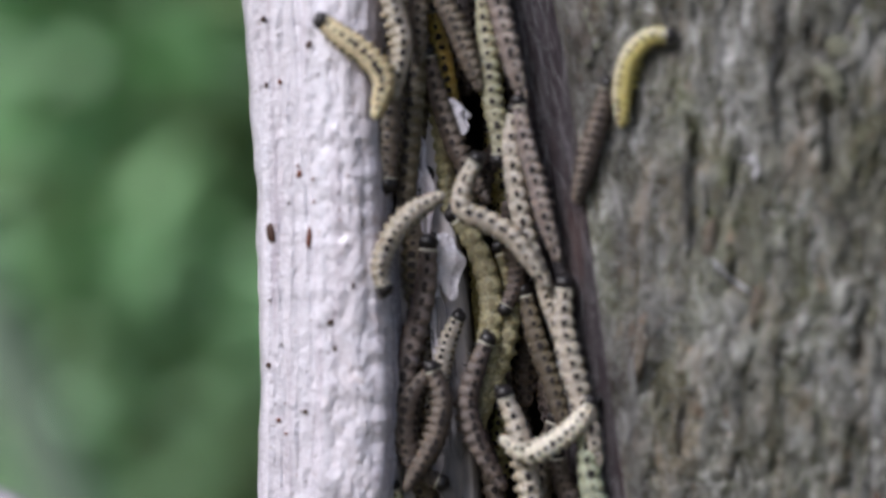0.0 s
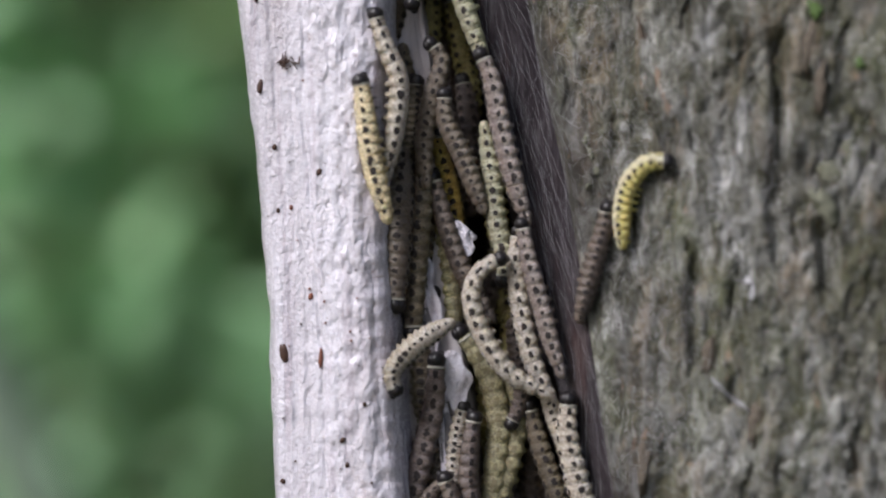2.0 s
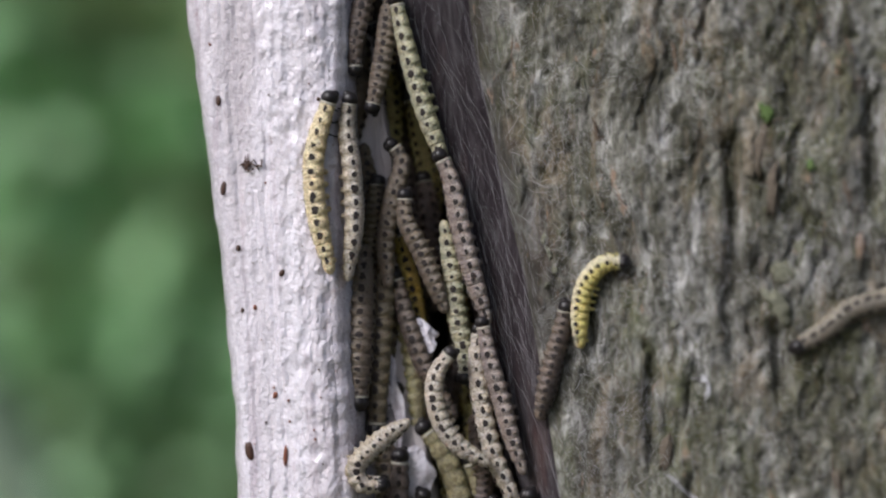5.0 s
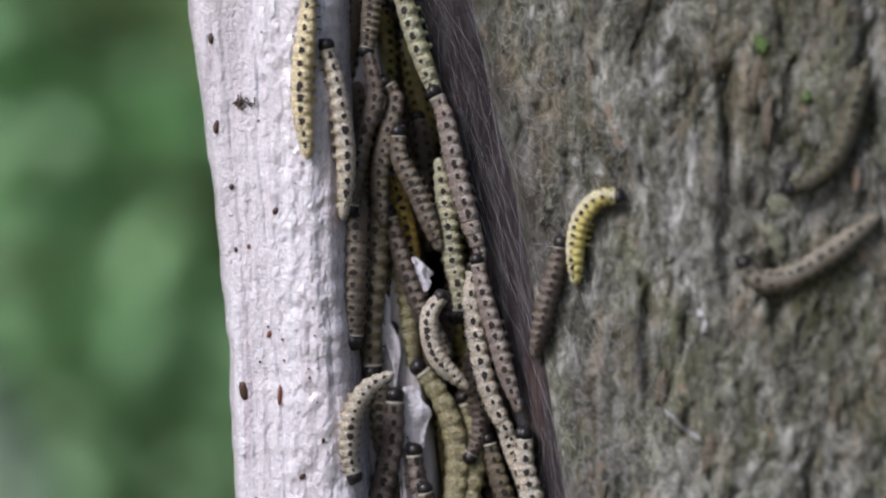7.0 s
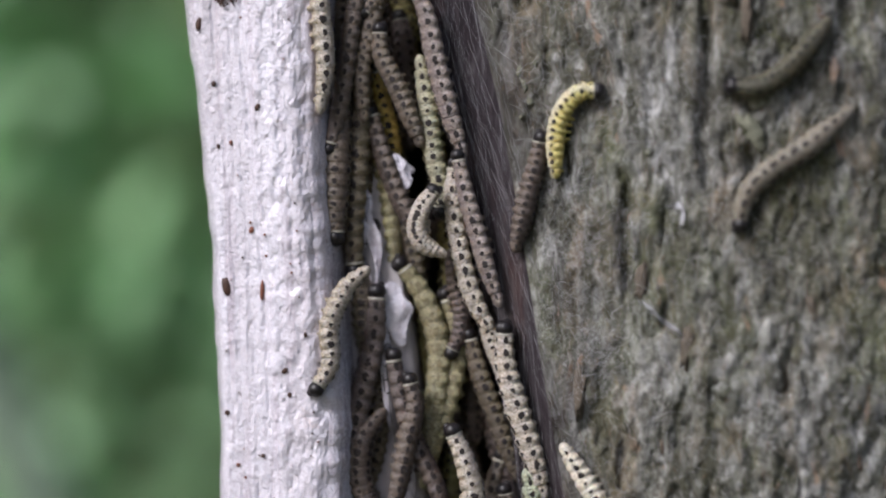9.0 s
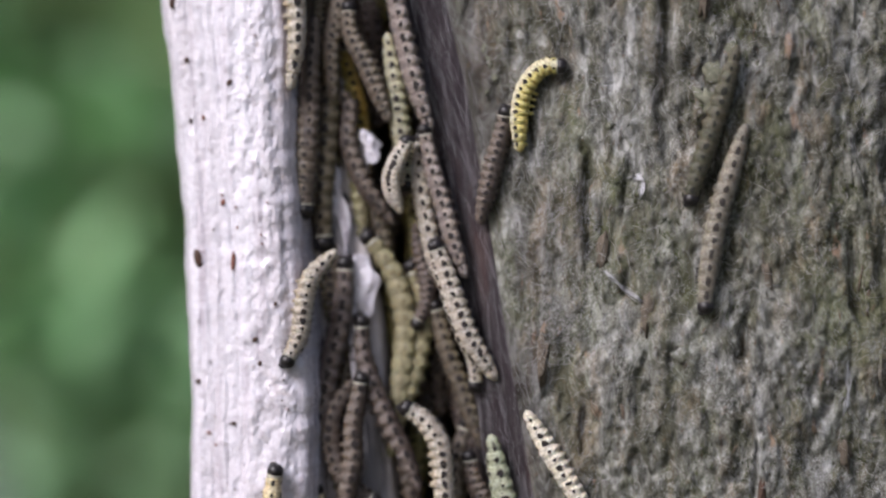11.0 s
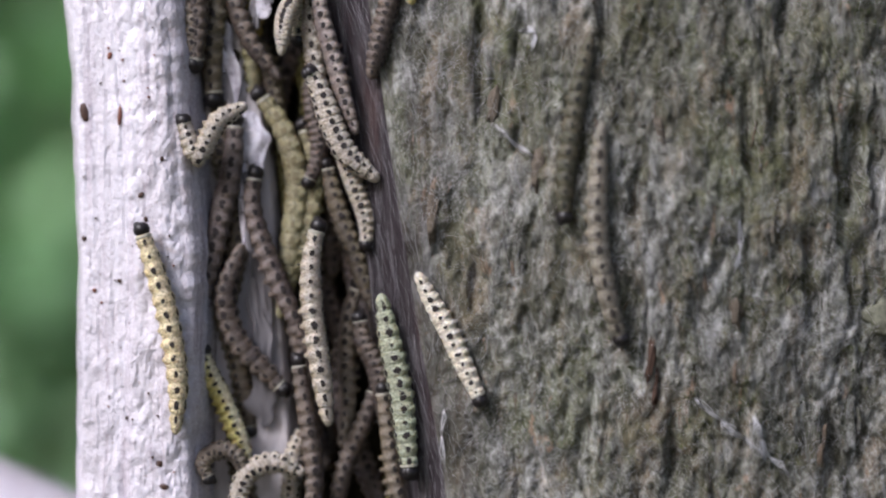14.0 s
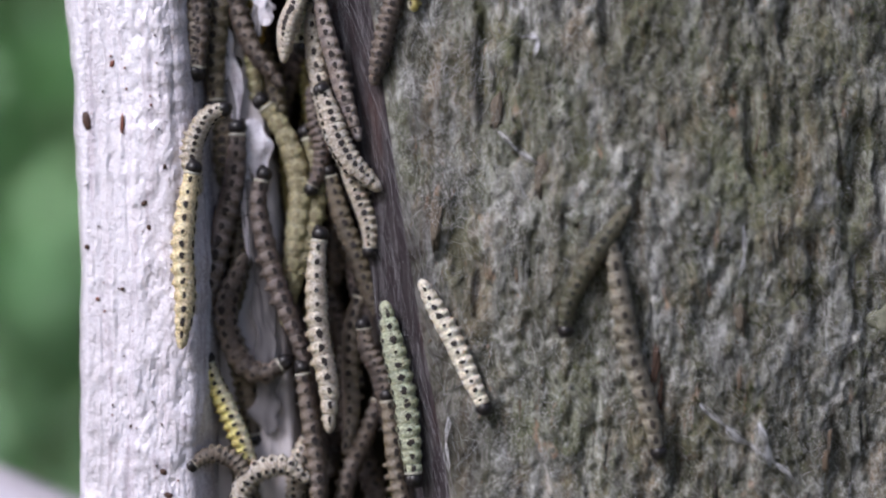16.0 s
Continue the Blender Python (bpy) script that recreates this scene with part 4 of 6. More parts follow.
# ---- caterpillars ----
def barrel(legs, tail=False):
    """One body segment in unit space: y along the body, z to the back."""
    bm = bmesh.new()
    n, rings = 28, []
    heights = (-1.75, -1.62, -1.35, -1.0, -0.75, -0.5) if tail else (-1.2, -1.02, -0.88, -0.72, -0.58, -0.5, -0.42)
    for y in heights + (-0.25, 0.0, 0.2, 0.28, 0.36, 0.5, 0.58, 0.66, 0.78, 0.9, 1.04, 1.2):
        ring = []
        for k in range(n):
            a = 2 * math.pi * k / n
            pinch = 0.055 + 0.075 * abs(math.sin(a))
            r = 1.0 - pinch * min(abs(y) / 0.9, 1.0) ** 2.6
            r -= 0.016 * (math.exp(-(((y - 0.28) / 0.06) ** 2)) + math.exp(-(((y - 0.58) / 0.06) ** 2)) + math.exp(-(((y + 0.5) / 0.06) ** 2)))
            if abs(y) > 1.1:
                r = 0.55
            if tail and y < -0.3:
                r = math.sqrt(max(1.0 - ((-0.3 - y) / 1.47) ** 2, 0.012)) * 0.98
            px, pz = math.sin(a) * r, math.cos(a) * r
            fold = 1 + 0.11 * math.exp(-((abs(math.sin(a)) - 1.0) / 0.14) ** 2) * math.exp(-((y / 0.5) ** 2))
            rough = Vector((px * 2.2, y * 3.0, pz * 2.2))
            fold *= 1 + 0.09 * noise.noise(rough) * abs(math.sin(a)) + 0.055 * noise.noise(rough * 2.3)
            if pz < -0.55:
                pz = -0.55 + (pz + 0.55) * 0.6
            ring.append(bm.verts.new((px * fold, y, pz)))
        rings.append(ring)
    for a, b in zip(rings, rings[1:]):
        for k in range(n):
            bm.faces.new((a[k], a[(k + 1) % n], b[(k + 1) % n], b[k]))
    bm.faces.new(rings[0][::-1])
    bm.faces.new(rings[-1])
    for k, a in enumerate((-1.9, -1.2, -0.55, 0.5, 1.15, 1.85)):
        y = (-0.2, 0.25, -0.1, 0.2, -0.25, 0.1)[k]
        up = Vector((math.sin(a), 0.15 * (-1) ** k, math.cos(a)))
        root = Vector((math.sin(a) * 0.95, y, math.cos(a) * 0.95))
        hub = [bm.verts.new(root + o) for o in (Vector((0.018, 0.03, 0)), Vector((-0.018, 0.03, 0)), Vector((0, -0.03, 0.018)))]
        tip = bm.verts.new(root + up * 0.42)
        for i in range(3):
            bm.faces.new((hub[i], hub[(i + 1) % 3], tip))
    if legs:
        for s in (-1, 1):
            m = Matrix.Translation((0.5 * s, 0, -0.85)) @ Matrix.Diagonal((0.30, 0.42, 0.42, 1))
            bmesh.ops.create_icosphere(bm, subdivisions=2, radius=1, matrix=m)
    bmesh.ops.recalc_face_normals(bm, faces=bm.faces)
    me = bpy.data.meshes.new("segment")
    bm.to_mesh(me)
    bm.free()
    me.shade_smooth()
    return me


def head_mesh():
    bm = bmesh.new()
    for s in (-1, 1):
        bmesh.ops.create_uvsphere(bm, u_segments=14, v_segments=10, radius=1, matrix=Matrix.Translation((0.20 * s, 0, 0.08)) @ Matrix.Diagonal((0.80, 0.92, 0.98, 1)))
        bmesh.ops.create_icosphere(bm, subdivisions=1, radius=0.22, matrix=Matrix.Translation((0.28 * s, 0.85, -0.5)))
    bmesh.ops.create_icosphere(bm, subdivisions=2, radius=0.5, matrix=Matrix.Translation((0, 0.62, -0.5)))
    me = bpy.data.meshes.new("head")
    bm.to_mesh(me)
    bm.free()
    me.materials.append(HEAD)
    me.shade_smooth()
    return me


def collar_mesh():
    """A pale fold of skin behind the head."""
    bm = bmesh.new()
    rings = []
    for y, r in ((0.60, 1.0), (0.68, 1.06), (0.84, 1.06), (0.95, 0.95)):
        rings.append([bm.verts.new((math.sin(6.283 * k / 18) * r, y, math.cos(6.283 * k / 18) * r)) for k in range(18)])
    for a, b in zip(rings, rings[1:]):
        for k in range(18):
            bm.faces.new((a[k], a[(k + 1) % 18], b[(k + 1) % 18], b[k]))
    bmesh.ops.recalc_face_normals(bm, faces=bm.faces)
    me = bpy.data.meshes.new("collar")
    bm.to_mesh(me)
    bm.free()
    me.materials.append(COLLAR)
    me.shade_smooth()
    return me


def leg_mesh():
    bm = bmesh.new()
    bmesh.ops.create_cone(bm, segments=8, radius1=0.2, radius2=0.05, depth=0.75, cap_ends=True, matrix=Matrix.Rotation(math.pi, 4, "X"))
    me = bpy.data.meshes.new("leg")
    bm.to_mesh(me)
    bm.free()
    me.materials.append(LEG)
    me.shade_smooth()
    return me


PLAIN_SEG, LEG_SEG, TAIL_SEG, HEAD_MESH, LEG_MESH, COLLAR_MESH = {}, {}, {}, head_mesh(), leg_mesh(), collar_mesh()
for tone, skin in SKIN.items():
    for table, legs, tail in ((PLAIN_SEG, False, False), (LEG_SEG, True, False), (TAIL_SEG, True, True)):
        me = barrel(legs, tail)
        me.materials.append(skin)
        table[tone] = me
SEGMENTS = 13
moving = []


def along(points, count):
    """A smooth line through the points, cut at even steps."""
    p = [Vector(q) for q in points]
    p = [p[0] * 2 - p[1]] + p + [p[-1] * 2 - p[-2]]
    fine = []
    for a, b, c, d in zip(p, p[1:], p[2:], p[3:]):
        for i in range(12):
            t = i / 12
            fine.append(0.5 * (2 * b + (c - a) * t + (2 * a - 5 * b + 4 * c - d) * t * t + (3 * b - a - 3 * c + d) * t**3))
    fine.append(p[-2])
    run = [0.0]
    for a, b in zip(fine, fine[1:]):
        run.append(run[-1] + (b - a).length)
    want = np.linspace(0, run[-1], count)
    want[0] = want[1] * 0.12
    arr = np.array([tuple(f) for f in fine])
    return np.stack([np.interp(want, run, arr[:, k]) for k in range(3)], 1), run[-1]


def frames_along(line, roll):
    """Poses of head and segments on a line (head first), backs turned to the open side."""
    out = []
    n = len(line)
    for i in range(n):
        t = Vector(line[max(i - 1, 0)] - line[min(i + 1, n - 1)]).normalized()
        side = Vector((math.sin(radians(roll)), -math.cos(radians(roll)), 0.12))
        side = (side - t * side.dot(t)).normalized()
        x = t.cross(side)
        m = Matrix((x, t, side)).transposed().to_4x4()
        m.translation = mm(*line[i])
        out.append(m)
    return out


def caterpillar(tone, label, thick, roll, *keys):
    """keys: (seconds, spine from head to tail in the plan's millimetres)."""
    lines = [(t, *along(pts, SEGMENTS + 1)) for t, pts in keys]
    length = max(run for _, _, run in lines)
    base = mm(*lines[0][1].mean(0))
    thing = tagged(new("caterpillar"), label, "caterpillar", "caterpillars on the trunk")
    thing.location = base
    r = thick / 1800
    half = length / SEGMENTS / 2000
    places = frames_along(lines[0][1], roll)
    pieces = []
    for i, m in enumerate(places):
        if i == 0:
            ob = new("head", HEAD_MESH)
            ob.scale = (r * 0.74, r * 0.74, r * 0.74)
        else:
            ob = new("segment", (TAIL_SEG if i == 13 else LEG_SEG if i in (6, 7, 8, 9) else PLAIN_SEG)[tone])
            f = {1: 0.74, 2: 0.84, 3: 0.92, 4: 0.97, 10: 0.97, 11: 0.90, 12: 0.78, 13: 0.58}.get(i, 1.0)
            ob.scale = (r * f, half * (1.12 if i > 1 else 1.0), r * f * 0.95)
            if i == 1 and tone not in ("web", "moss"):
                ring = new("collar", COLLAR_MESH)
                ring.parent = ob
            if i <= 3:
                for s in (-1, 1):
                    leg = new("leg", LEG_MESH)
                    leg.parent = ob
                    leg.matrix_basis = Matrix.Translation((0.55 * s, 0.2, -0.95)) @ Matrix.Rotation(-0.5 * s, 4, "Y")
        ob.parent = thing
        local = m.copy()
        local.translation = m.translation - base
        ob.matrix_basis = local @ Matrix.Diagonal((*ob.scale, 1))
        pieces.append(ob)
    if len(lines) > 1:
        moving.append((pieces, base, roll, [(t, ln) for t, ln, _ in lines]))
    return thing


caterpillar("yellow", "plump yellow black-spotted caterpillar on webbed grey bark", 3.1, -70,
    (0, [(34.6, -4.3, 7.7), (31.5, -3.9, 7.5), (29.0, -2.5, 4.6), (28.0, -1.8, 0.6), (27.9, -1.6, -4.5)]))
caterpillar("brown", "dull brown black-spotted caterpillar on webbed grey bark", 3.1, 32,
    (0, [(25.7, -0.9, 0.9), (25.2, -0.4, -2.6), (23.9, 0.0, -7.4), (22.7, 0.5, -12.2), (21.8, 1.2, -16.0)]))
caterpillar("straw", "straw-yellow caterpillar with square black spots on the pale silk-covered wood", 3.3, -48,
    (0, [(-17.0, 1.2, 9.7), (-13.7, 1.2, 7.1), (-9.9, 1.2, 4.2), (-7.6, 1.2, 0.8), (-8.3, 1.2, -3.0)]),
    (0.5, [(-14.3, 1.2, 11.8), (-12.7, 1.2, 8.4), (-10.6, 1.2, 5.4), (-8.0, 1.2, 2.5), (-6.2, 1.2, -0.1)]),
    (1, [(-15.0, 1.2, 14.0), (-13.9, 1.2, 10.2), (-12.1, 1.2, 6.3), (-10.0, 1.2, 2.9), (-8.6, 1.2, 0.1)]),
    (1.5, [(-12.5, 1.2, 18.9), (-11.4, 1.2, 13.2), (-10.2, 1.2, 6.7), (-8.7, 1.2, 1.4), (-8.1, 1.2, -1.0)]),
    (3.5, [(-12.1, 1.2, 28.7), (-12.8, 1.2, 21.4), (-13.3, 1.2, 15.2), (-12.4, 1.2, 9.9), (-11.3, 1.2, 6.3)]),
    (4, [(-9.1, 1.2, 31.3), (-11.9, 1.2, 25.9), (-13.3, 1.2, 20.7), (-13.0, 1.2, 13.5), (-11.4, 1.2, 6.5)]),
    (6.5, [(-14.3, 1.2, 39.0), (-14.6, 1.2, 32.0), (-14.4, 1.2, 25.0), (-13.2, 1.2, 17.5), (-11.8, 1.2, 11.0)]),
    (7, [(-13.1, 1.2, 40.1), (-13.6, 1.2, 33.9), (-14.3, 1.2, 28.6), (-14.4, 1.2, 23.3), (-13.8, 1.2, 16.4)]),
    (9, [(-12.9, 1.2, 52.1), (-13.4, 1.2, 45.1), (-13.9, 1.2, 39.8), (-13.6, 1.2, 33.6), (-12.8, 1.2, 28.2)]))
caterpillar("cream", "cream caterpillar with square black spots in the crowded cleft", 3.1, 52,
    (0, [(-7.9, 3.0, 20.7), (-6.7, 3.0, 13.1), (-5.0, 3.0, 7.0), (-5.7, 3.0, 0.3)]),
    (1.5, [(-10.7, 3.0, 30.2), (-8.5, 3.0, 25.2), (-6.2, 3.0, 19.9), (-7.1, 3.0, 12.9), (-8.2, 3.0, 6.7)]),
    (3.5, [(-8.8, 3.0, 35.6), (-9.3, 3.0, 29.6), (-8.3, 3.0, 21.5), (-7.1, 3.0, 14.4), (-8.4, 3.0, 7.1)]),
    (4, [(-6.9, 3.0, 34.1), (-8.0, 3.0, 28.8), (-7.2, 3.0, 22.4), (-7.2, 3.0, 14.3), (-8.8, 3.0, 6.9)]),
    (6.5, [(-10.2, 2.8, 33.7), (-9.4, 2.9, 28.0), (-8.7, 3.0, 22.0), (-7.8, 3.0, 14.0), (-7.4, 3.0, 7.2)]),
    (7.5, [(-11.3, 2.8, 31.1), (-9.2, 2.9, 25.9), (-7.7, 3.0, 18.7), (-7.8, 3.0, 11.5), (-8.9, 3.0, 6.6)]),
    (9, [(-11.5, 2.7, 34.3), (-9.5, 2.9, 27.1), (-8.5, 3.0, 19.1), (-8.1, 3.0, 12.6), (-8.8, 3.0, 7.2)]),
    (12.5, [(-7.4, 3.0, 32.1), (-7.4, 3.0, 25.7), (-7.6, 3.0, 20.2), (-7.9, 3.0, 12.9), (-8.8, 3.0, 6.9)]))
caterpillar("brown", "dull brown black-spotted caterpillar in the crowded cleft", 2.9, -40,
    (0, [(-6.4, 6.5, 30.6), (-6.4, 6.5, 34.9), (-6.1, 6.5, 40.0), (-5.7, 6.5, 45.1), (-5.6, 6.5, 49.4)]),
    (4, [(-7.3, 6.5, 47.2), (-7.6, 6.5, 50.8), (-6.7, 6.5, 55.3), (-5.9, 6.5, 60.7), (-5.6, 6.5, 65.2)]),
    (7.5, [(-7.2, 6.5, 3.7), (-6.2, 6.5, 10.8), (-4.9, 6.5, 16.5), (-3.0, 6.5, 21.7), (-3.9, 6.5, 27.8)]),
    (9, [(-7.9, 6.5, -0.7), (-6.2, 6.5, 5.6), (-5.1, 6.5, 12.1), (-4.2, 6.5, 18.5), (-2.7, 6.5, 26.6)]),
    (12.5, [(-6.9, 6.5, -14.8), (-6.5, 6.5, -7.0), (-7.1, 6.5, 0.4), (-7.0, 6.5, 7.8)]))
caterpillar("tan", "greyish tan black-spotted caterpillar in the crowded cleft", 3.1, -50,
    (4, [(-4.6, 7.0, 32.8), (-3.5, 7.0, 37.3), (-2.3, 7.0, 43.0), (-1.6, 7.0, 50.3)]),
    (7.5, [(-4.5, 7.0, 31.5), (-4.0, 7.0, 34.3), (-3.5, 7.0, 40.0), (-3.0, 7.0, 46.4)]),
    (9, [(-2.0, 7.0, 21.2), (-0.1, 7.0, 23.4), (2.0, 7.0, 26.7), (2.9, 7.0, 33.1)]))
caterpillar("rose", "pinkish cream caterpillar with large black spots in the crowded cleft", 3.1, -42,
    (0, [(6.1, 4.0, 25.0), (7.9, 4.0, 20.8), (9.5, 4.0, 12.7), (11.1, 4.0, 6.2), (13.1, 4.0, -0.4)]))
caterpillar("green", "pale greenish black-spotted caterpillar in the crowded cleft", 3.1, -58,
    (0, [(-0.7, 5.5, 50.1), (0.7, 5.5, 43.6), (3.0, 5.5, 34.7), (5.2, 5.5, 28.2), (6.8, 5.5, 23.9)]))
caterpillar("cream", "cream caterpillar with square black spots in the crowded cleft", 3.0, -40,
    (0, [(12.4, 5.5, -2.7), (11.7, 5.5, -7.6), (12.7, 5.5, -15.7), (14.7, 5.5, -23.8), (17.8, 5.5, -30.3)]))
caterpillar("rose", "pinkish cream caterpillar with large black spots in the crowded cleft", 2.8, -48,
    (0, [(12.7, 3.6, -1.5), (13.8, 3.6, -7.5), (15.8, 3.6, -14.8), (17.3, 3.6, -20.4), (18.6, 3.6, -24.3)]))
caterpillar("cream", "cream caterpillar with square black spots in the crowded cleft", 3.4, -34,
    (0, [(20.1, 3.0, -28.8), (19.9, 3.0, -35.2), (21.8, 3.0, -43.3), (23.8, 3.0, -49.8), (25.2, 3.0, -55.1)]),
    (9, [(19.8, 3.0, -29.0), (19.9, 3.0, -35.2), (22.1, 3.0, -43.4), (24.1, 3.0, -49.8), (25.3, 3.0, -54.9)]),
    (12.5, [(10.8, 3.0, -14.9), (13.3, 3.0, -19.0), (15.3, 3.0, -24.5), (17.4, 3.0, -28.7), (21.3, 3.0, -31.9)]),
    (16, [(13.2, 3.0, -17.6), (14.7, 3.0, -22.1), (16.0, 3.0, -26.2), (18.1, 3.0, -29.8), (21.1, 3.0, -32.5)]))
caterpillar("cream", "cream caterpillar with square black spots in the crowded cleft", 2.9, -50,
    (0, [(20.8, 6.0, -43.8), (20.6, 6.0, -39.4), (19.2, 6.0, -35.2), (17.8, 6.0, -31.5), (16.5, 6.0, -27.3)]))
caterpillar("cream", "cream caterpillar with square black spots in the crowded cleft", 3.0, -55,
    (0, [(6.7, 2.8, -10.4), (4.8, 2.8, -14.2), (4.5, 2.8, -18.1), (8.8, 2.8, -20.3), (12.6, 2.8, -22.9), (16.5, 2.8, -28.2)]),
    (0.5, [(4.8, 2.8, -7.4), (5.7, 2.8, -12.4), (8.2, 2.8, -18.0), (11.7, 2.8, -23.6), (15.6, 2.8, -27.7)]),
    (1, [(4.9, 2.8, -7.4), (5.5, 2.8, -13.5), (7.9, 2.8, -19.5), (11.8, 2.8, -24.3), (16.3, 2.8, -28.2)]),
    (1.5, [(9.8, 2.8, -7.2), (6.3, 2.8, -9.0), (4.8, 2.8, -13.4), (6.8, 2.8, -19.5), (10.8, 2.8, -25.2), (16.0, 2.8, -28.3)]),
    (4, [(8.0, 2.8, -6.2), (5.8, 2.8, -9.0), (5.0, 2.8, -13.1), (6.4, 2.8, -18.3), (9.2, 2.8, -21.9), (12.8, 2.8, -24.0)]),
    (7.5, [(7.1, 2.8, -7.5), (5.2, 2.8, -10.3), (5.3, 2.8, -14.3), (6.6, 2.8, -17.5), (9.3, 2.8, -20.4)]),
    (9, [(8.9, 2.8, -7.3), (6.9, 2.8, -10.1), (6.0, 2.8, -13.3), (7.1, 2.8, -15.7), (8.8, 2.8, -16.7)]),
    (12.5, [(10.5, 2.8, -1.2), (9.3, 2.8, -4.0), (7.9, 2.8, -7.2), (7.4, 2.8, -11.3)]))
caterpillar("green", "pale greenish black-spotted caterpillar in the crowded cleft", 3.1, -45,
    (0, [(10.0, 6.5, -10.9), (9.9, 6.5, -6.8), (8.7, 6.5, -0.3), (8.1, 6.5, 5.4), (7.0, 6.5, 12.8)]))
caterpillar("tan", "greyish tan black-spotted caterpillar in the crowded cleft", 3.0, -52,
    (0, [(0.6, 5.5, 18.8), (0.6, 5.5, 14.8), (2.5, 5.5, 10.7), (4.1, 5.5, 7.1), (6.5, 5.5, 1.0)]))
caterpillar("tan", "greyish tan black-spotted caterpillar in the crowded cleft", 3.0, -40,
    (0, [(-1.8, 7.5, 26.9), (0.1, 7.5, 23.8), (-1.6, 7.5, 17.7), (-2.7, 7.5, 11.2), (-2.3, 7.5, 5.3)]))
caterpillar("dim", "brown-grey caterpillar deep in the cleft, skin darkened for shade", 3.8, -50,
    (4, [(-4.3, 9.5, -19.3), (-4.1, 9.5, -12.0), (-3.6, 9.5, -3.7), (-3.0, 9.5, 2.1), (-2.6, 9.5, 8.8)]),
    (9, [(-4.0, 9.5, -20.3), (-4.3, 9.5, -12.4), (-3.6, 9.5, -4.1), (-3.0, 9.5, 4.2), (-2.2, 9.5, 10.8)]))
caterpillar("dim", "brown-grey caterpillar deep in the cleft, skin darkened for shade", 2.7, 35,
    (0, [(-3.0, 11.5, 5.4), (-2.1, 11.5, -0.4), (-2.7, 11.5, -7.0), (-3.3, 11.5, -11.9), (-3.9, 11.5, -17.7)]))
caterpillar("pale", "pale olive smooth-bellied caterpillar deep in the cleft", 3.2, 56,
    (0, [(-1.9, 12.5, 5.4), (-0.4, 12.5, -0.4), (1.1, 12.5, -7.0), (2.0, 12.5, -13.7), (2.2, 12.5, -20.3)]))
caterpillar("ochre", "ochre-orange caterpillar deep in the cleft", 3.0, 39,
    (0, [(-1.0, 12.0, 13.0), (0.5, 12.0, 7.9), (1.7, 12.0, 2.9), (2.5, 12.0, -3.0), (2.9, 12.0, -8.0)]))
caterpillar("cream", "cream caterpillar with square black spots in the crowded cleft", 3.1, 50,
    (0, [(-7.0, 3.0, -30.5), (-7.8, 3.0, -27.1), (-6.2, 3.0, -22.8), (-3.5, 3.0, -19.3), (0.4, 3.0, -16.7)]),
    (1.5, [(-7.0, 3.0, -28.0), (-7.5, 3.0, -24.9), (-5.1, 3.0, -21.8), (-2.5, 3.0, -19.6), (1.0, 3.0, -17.4)]),
    (3.5, [(-7.1, 3.0, -26.8), (-6.5, 3.0, -23.3), (-4.4, 3.0, -21.3), (-2.6, 3.0, -20.0), (0.0, 3.0, -18.6)]),
    (4, [(-2.3, 3.0, -25.0), (-6.1, 3.0, -25.8), (-7.5, 3.0, -23.5), (-4.1, 3.0, -20.5), (0.3, 3.0, -17.5)]),
    (7.5, [(-7.3, 3.0, -36.4), (-7.9, 3.0, -31.7), (-7.2, 3.0, -26.1), (-5.1, 3.0, -22.3), (-2.1, 3.0, -20.4)]),
    (9, [(-10.3, 1.4, -38.6), (-7.9, 2.6, -34.5), (-8.0, 3.0, -28.5), (-5.4, 3.0, -22.8), (-2.7, 3.0, -20.3)]),
    (11.5, [(-10.0, 1.5, -39.3), (-8.0, 2.6, -35.3), (-7.2, 3.0, -30.7), (-6.1, 3.0, -26.1), (-2.9, 3.0, -22.6)]),
    (12.5, [(-4.5, 3.0, -37.6), (-7.0, 3.0, -33.5), (-7.8, 3.0, -27.1), (-5.8, 3.0, -23.1), (-2.2, 3.0, -21.0)]),
    (14, [(-8.5, 3.0, -23.7), (-6.3, 3.0, -29.4), (-4.1, 3.0, -26.0), (-2.7, 3.0, -23.7), (0.4, 3.0, -21.9)]),
    (15, [(-9.3, 2.2, -18.4), (-8.5, 2.6, -23.0), (-6.3, 3.0, -28.0), (-4.0, 3.0, -25.5), (-1.0, 3.0, -22.5)]),
    (15.5, [(-9.5, 2.2, -17.6), (-8.5, 2.6, -22.5), (-6.2, 3.0, -27.2), (-4.0, 3.0, -25.0), (-2.0, 3.0, -22.0)]),
    (16, [(-2.2, 3.0, -20.7), (-5.1, 3.0, -22.1), (-7.0, 3.0, -25.6), (-7.6, 3.0, -29.2), (-6.8, 3.0, -32.8)]))
caterpillar("mauve", "slender mauve-grey spotted caterpillar in the crowded cleft", 3.6, -42,
    (0, [(-0.5, 9.0, -23.1), (-1.1, 9.0, -31.0), (-3.1, 9.0, -39.4), (-5.3, 9.0, -49.6), (-5.9, 9.0, -53.3)]))
caterpillar("pale", "pale olive smooth-bellied caterpillar deep in the cleft", 3.5, -38,
    (0, [(3.0, 10.5, -18.7), (7.2, 10.5, -24.9), (9.3, 10.5, -33.2), (8.3, 10.5, -44.0), (7.2, 10.5, -50.6)]))
caterpillar("pale", "pale olive smooth-bellied caterpillar deep in the cleft", 3.2, -43,
    (0, [(10.4, 11.0, -23.7), (12.4, 11.0, -31.2), (11.3, 11.0, -39.6), (8.4, 11.0, -48.0), (7.0, 11.0, -53.6)]))
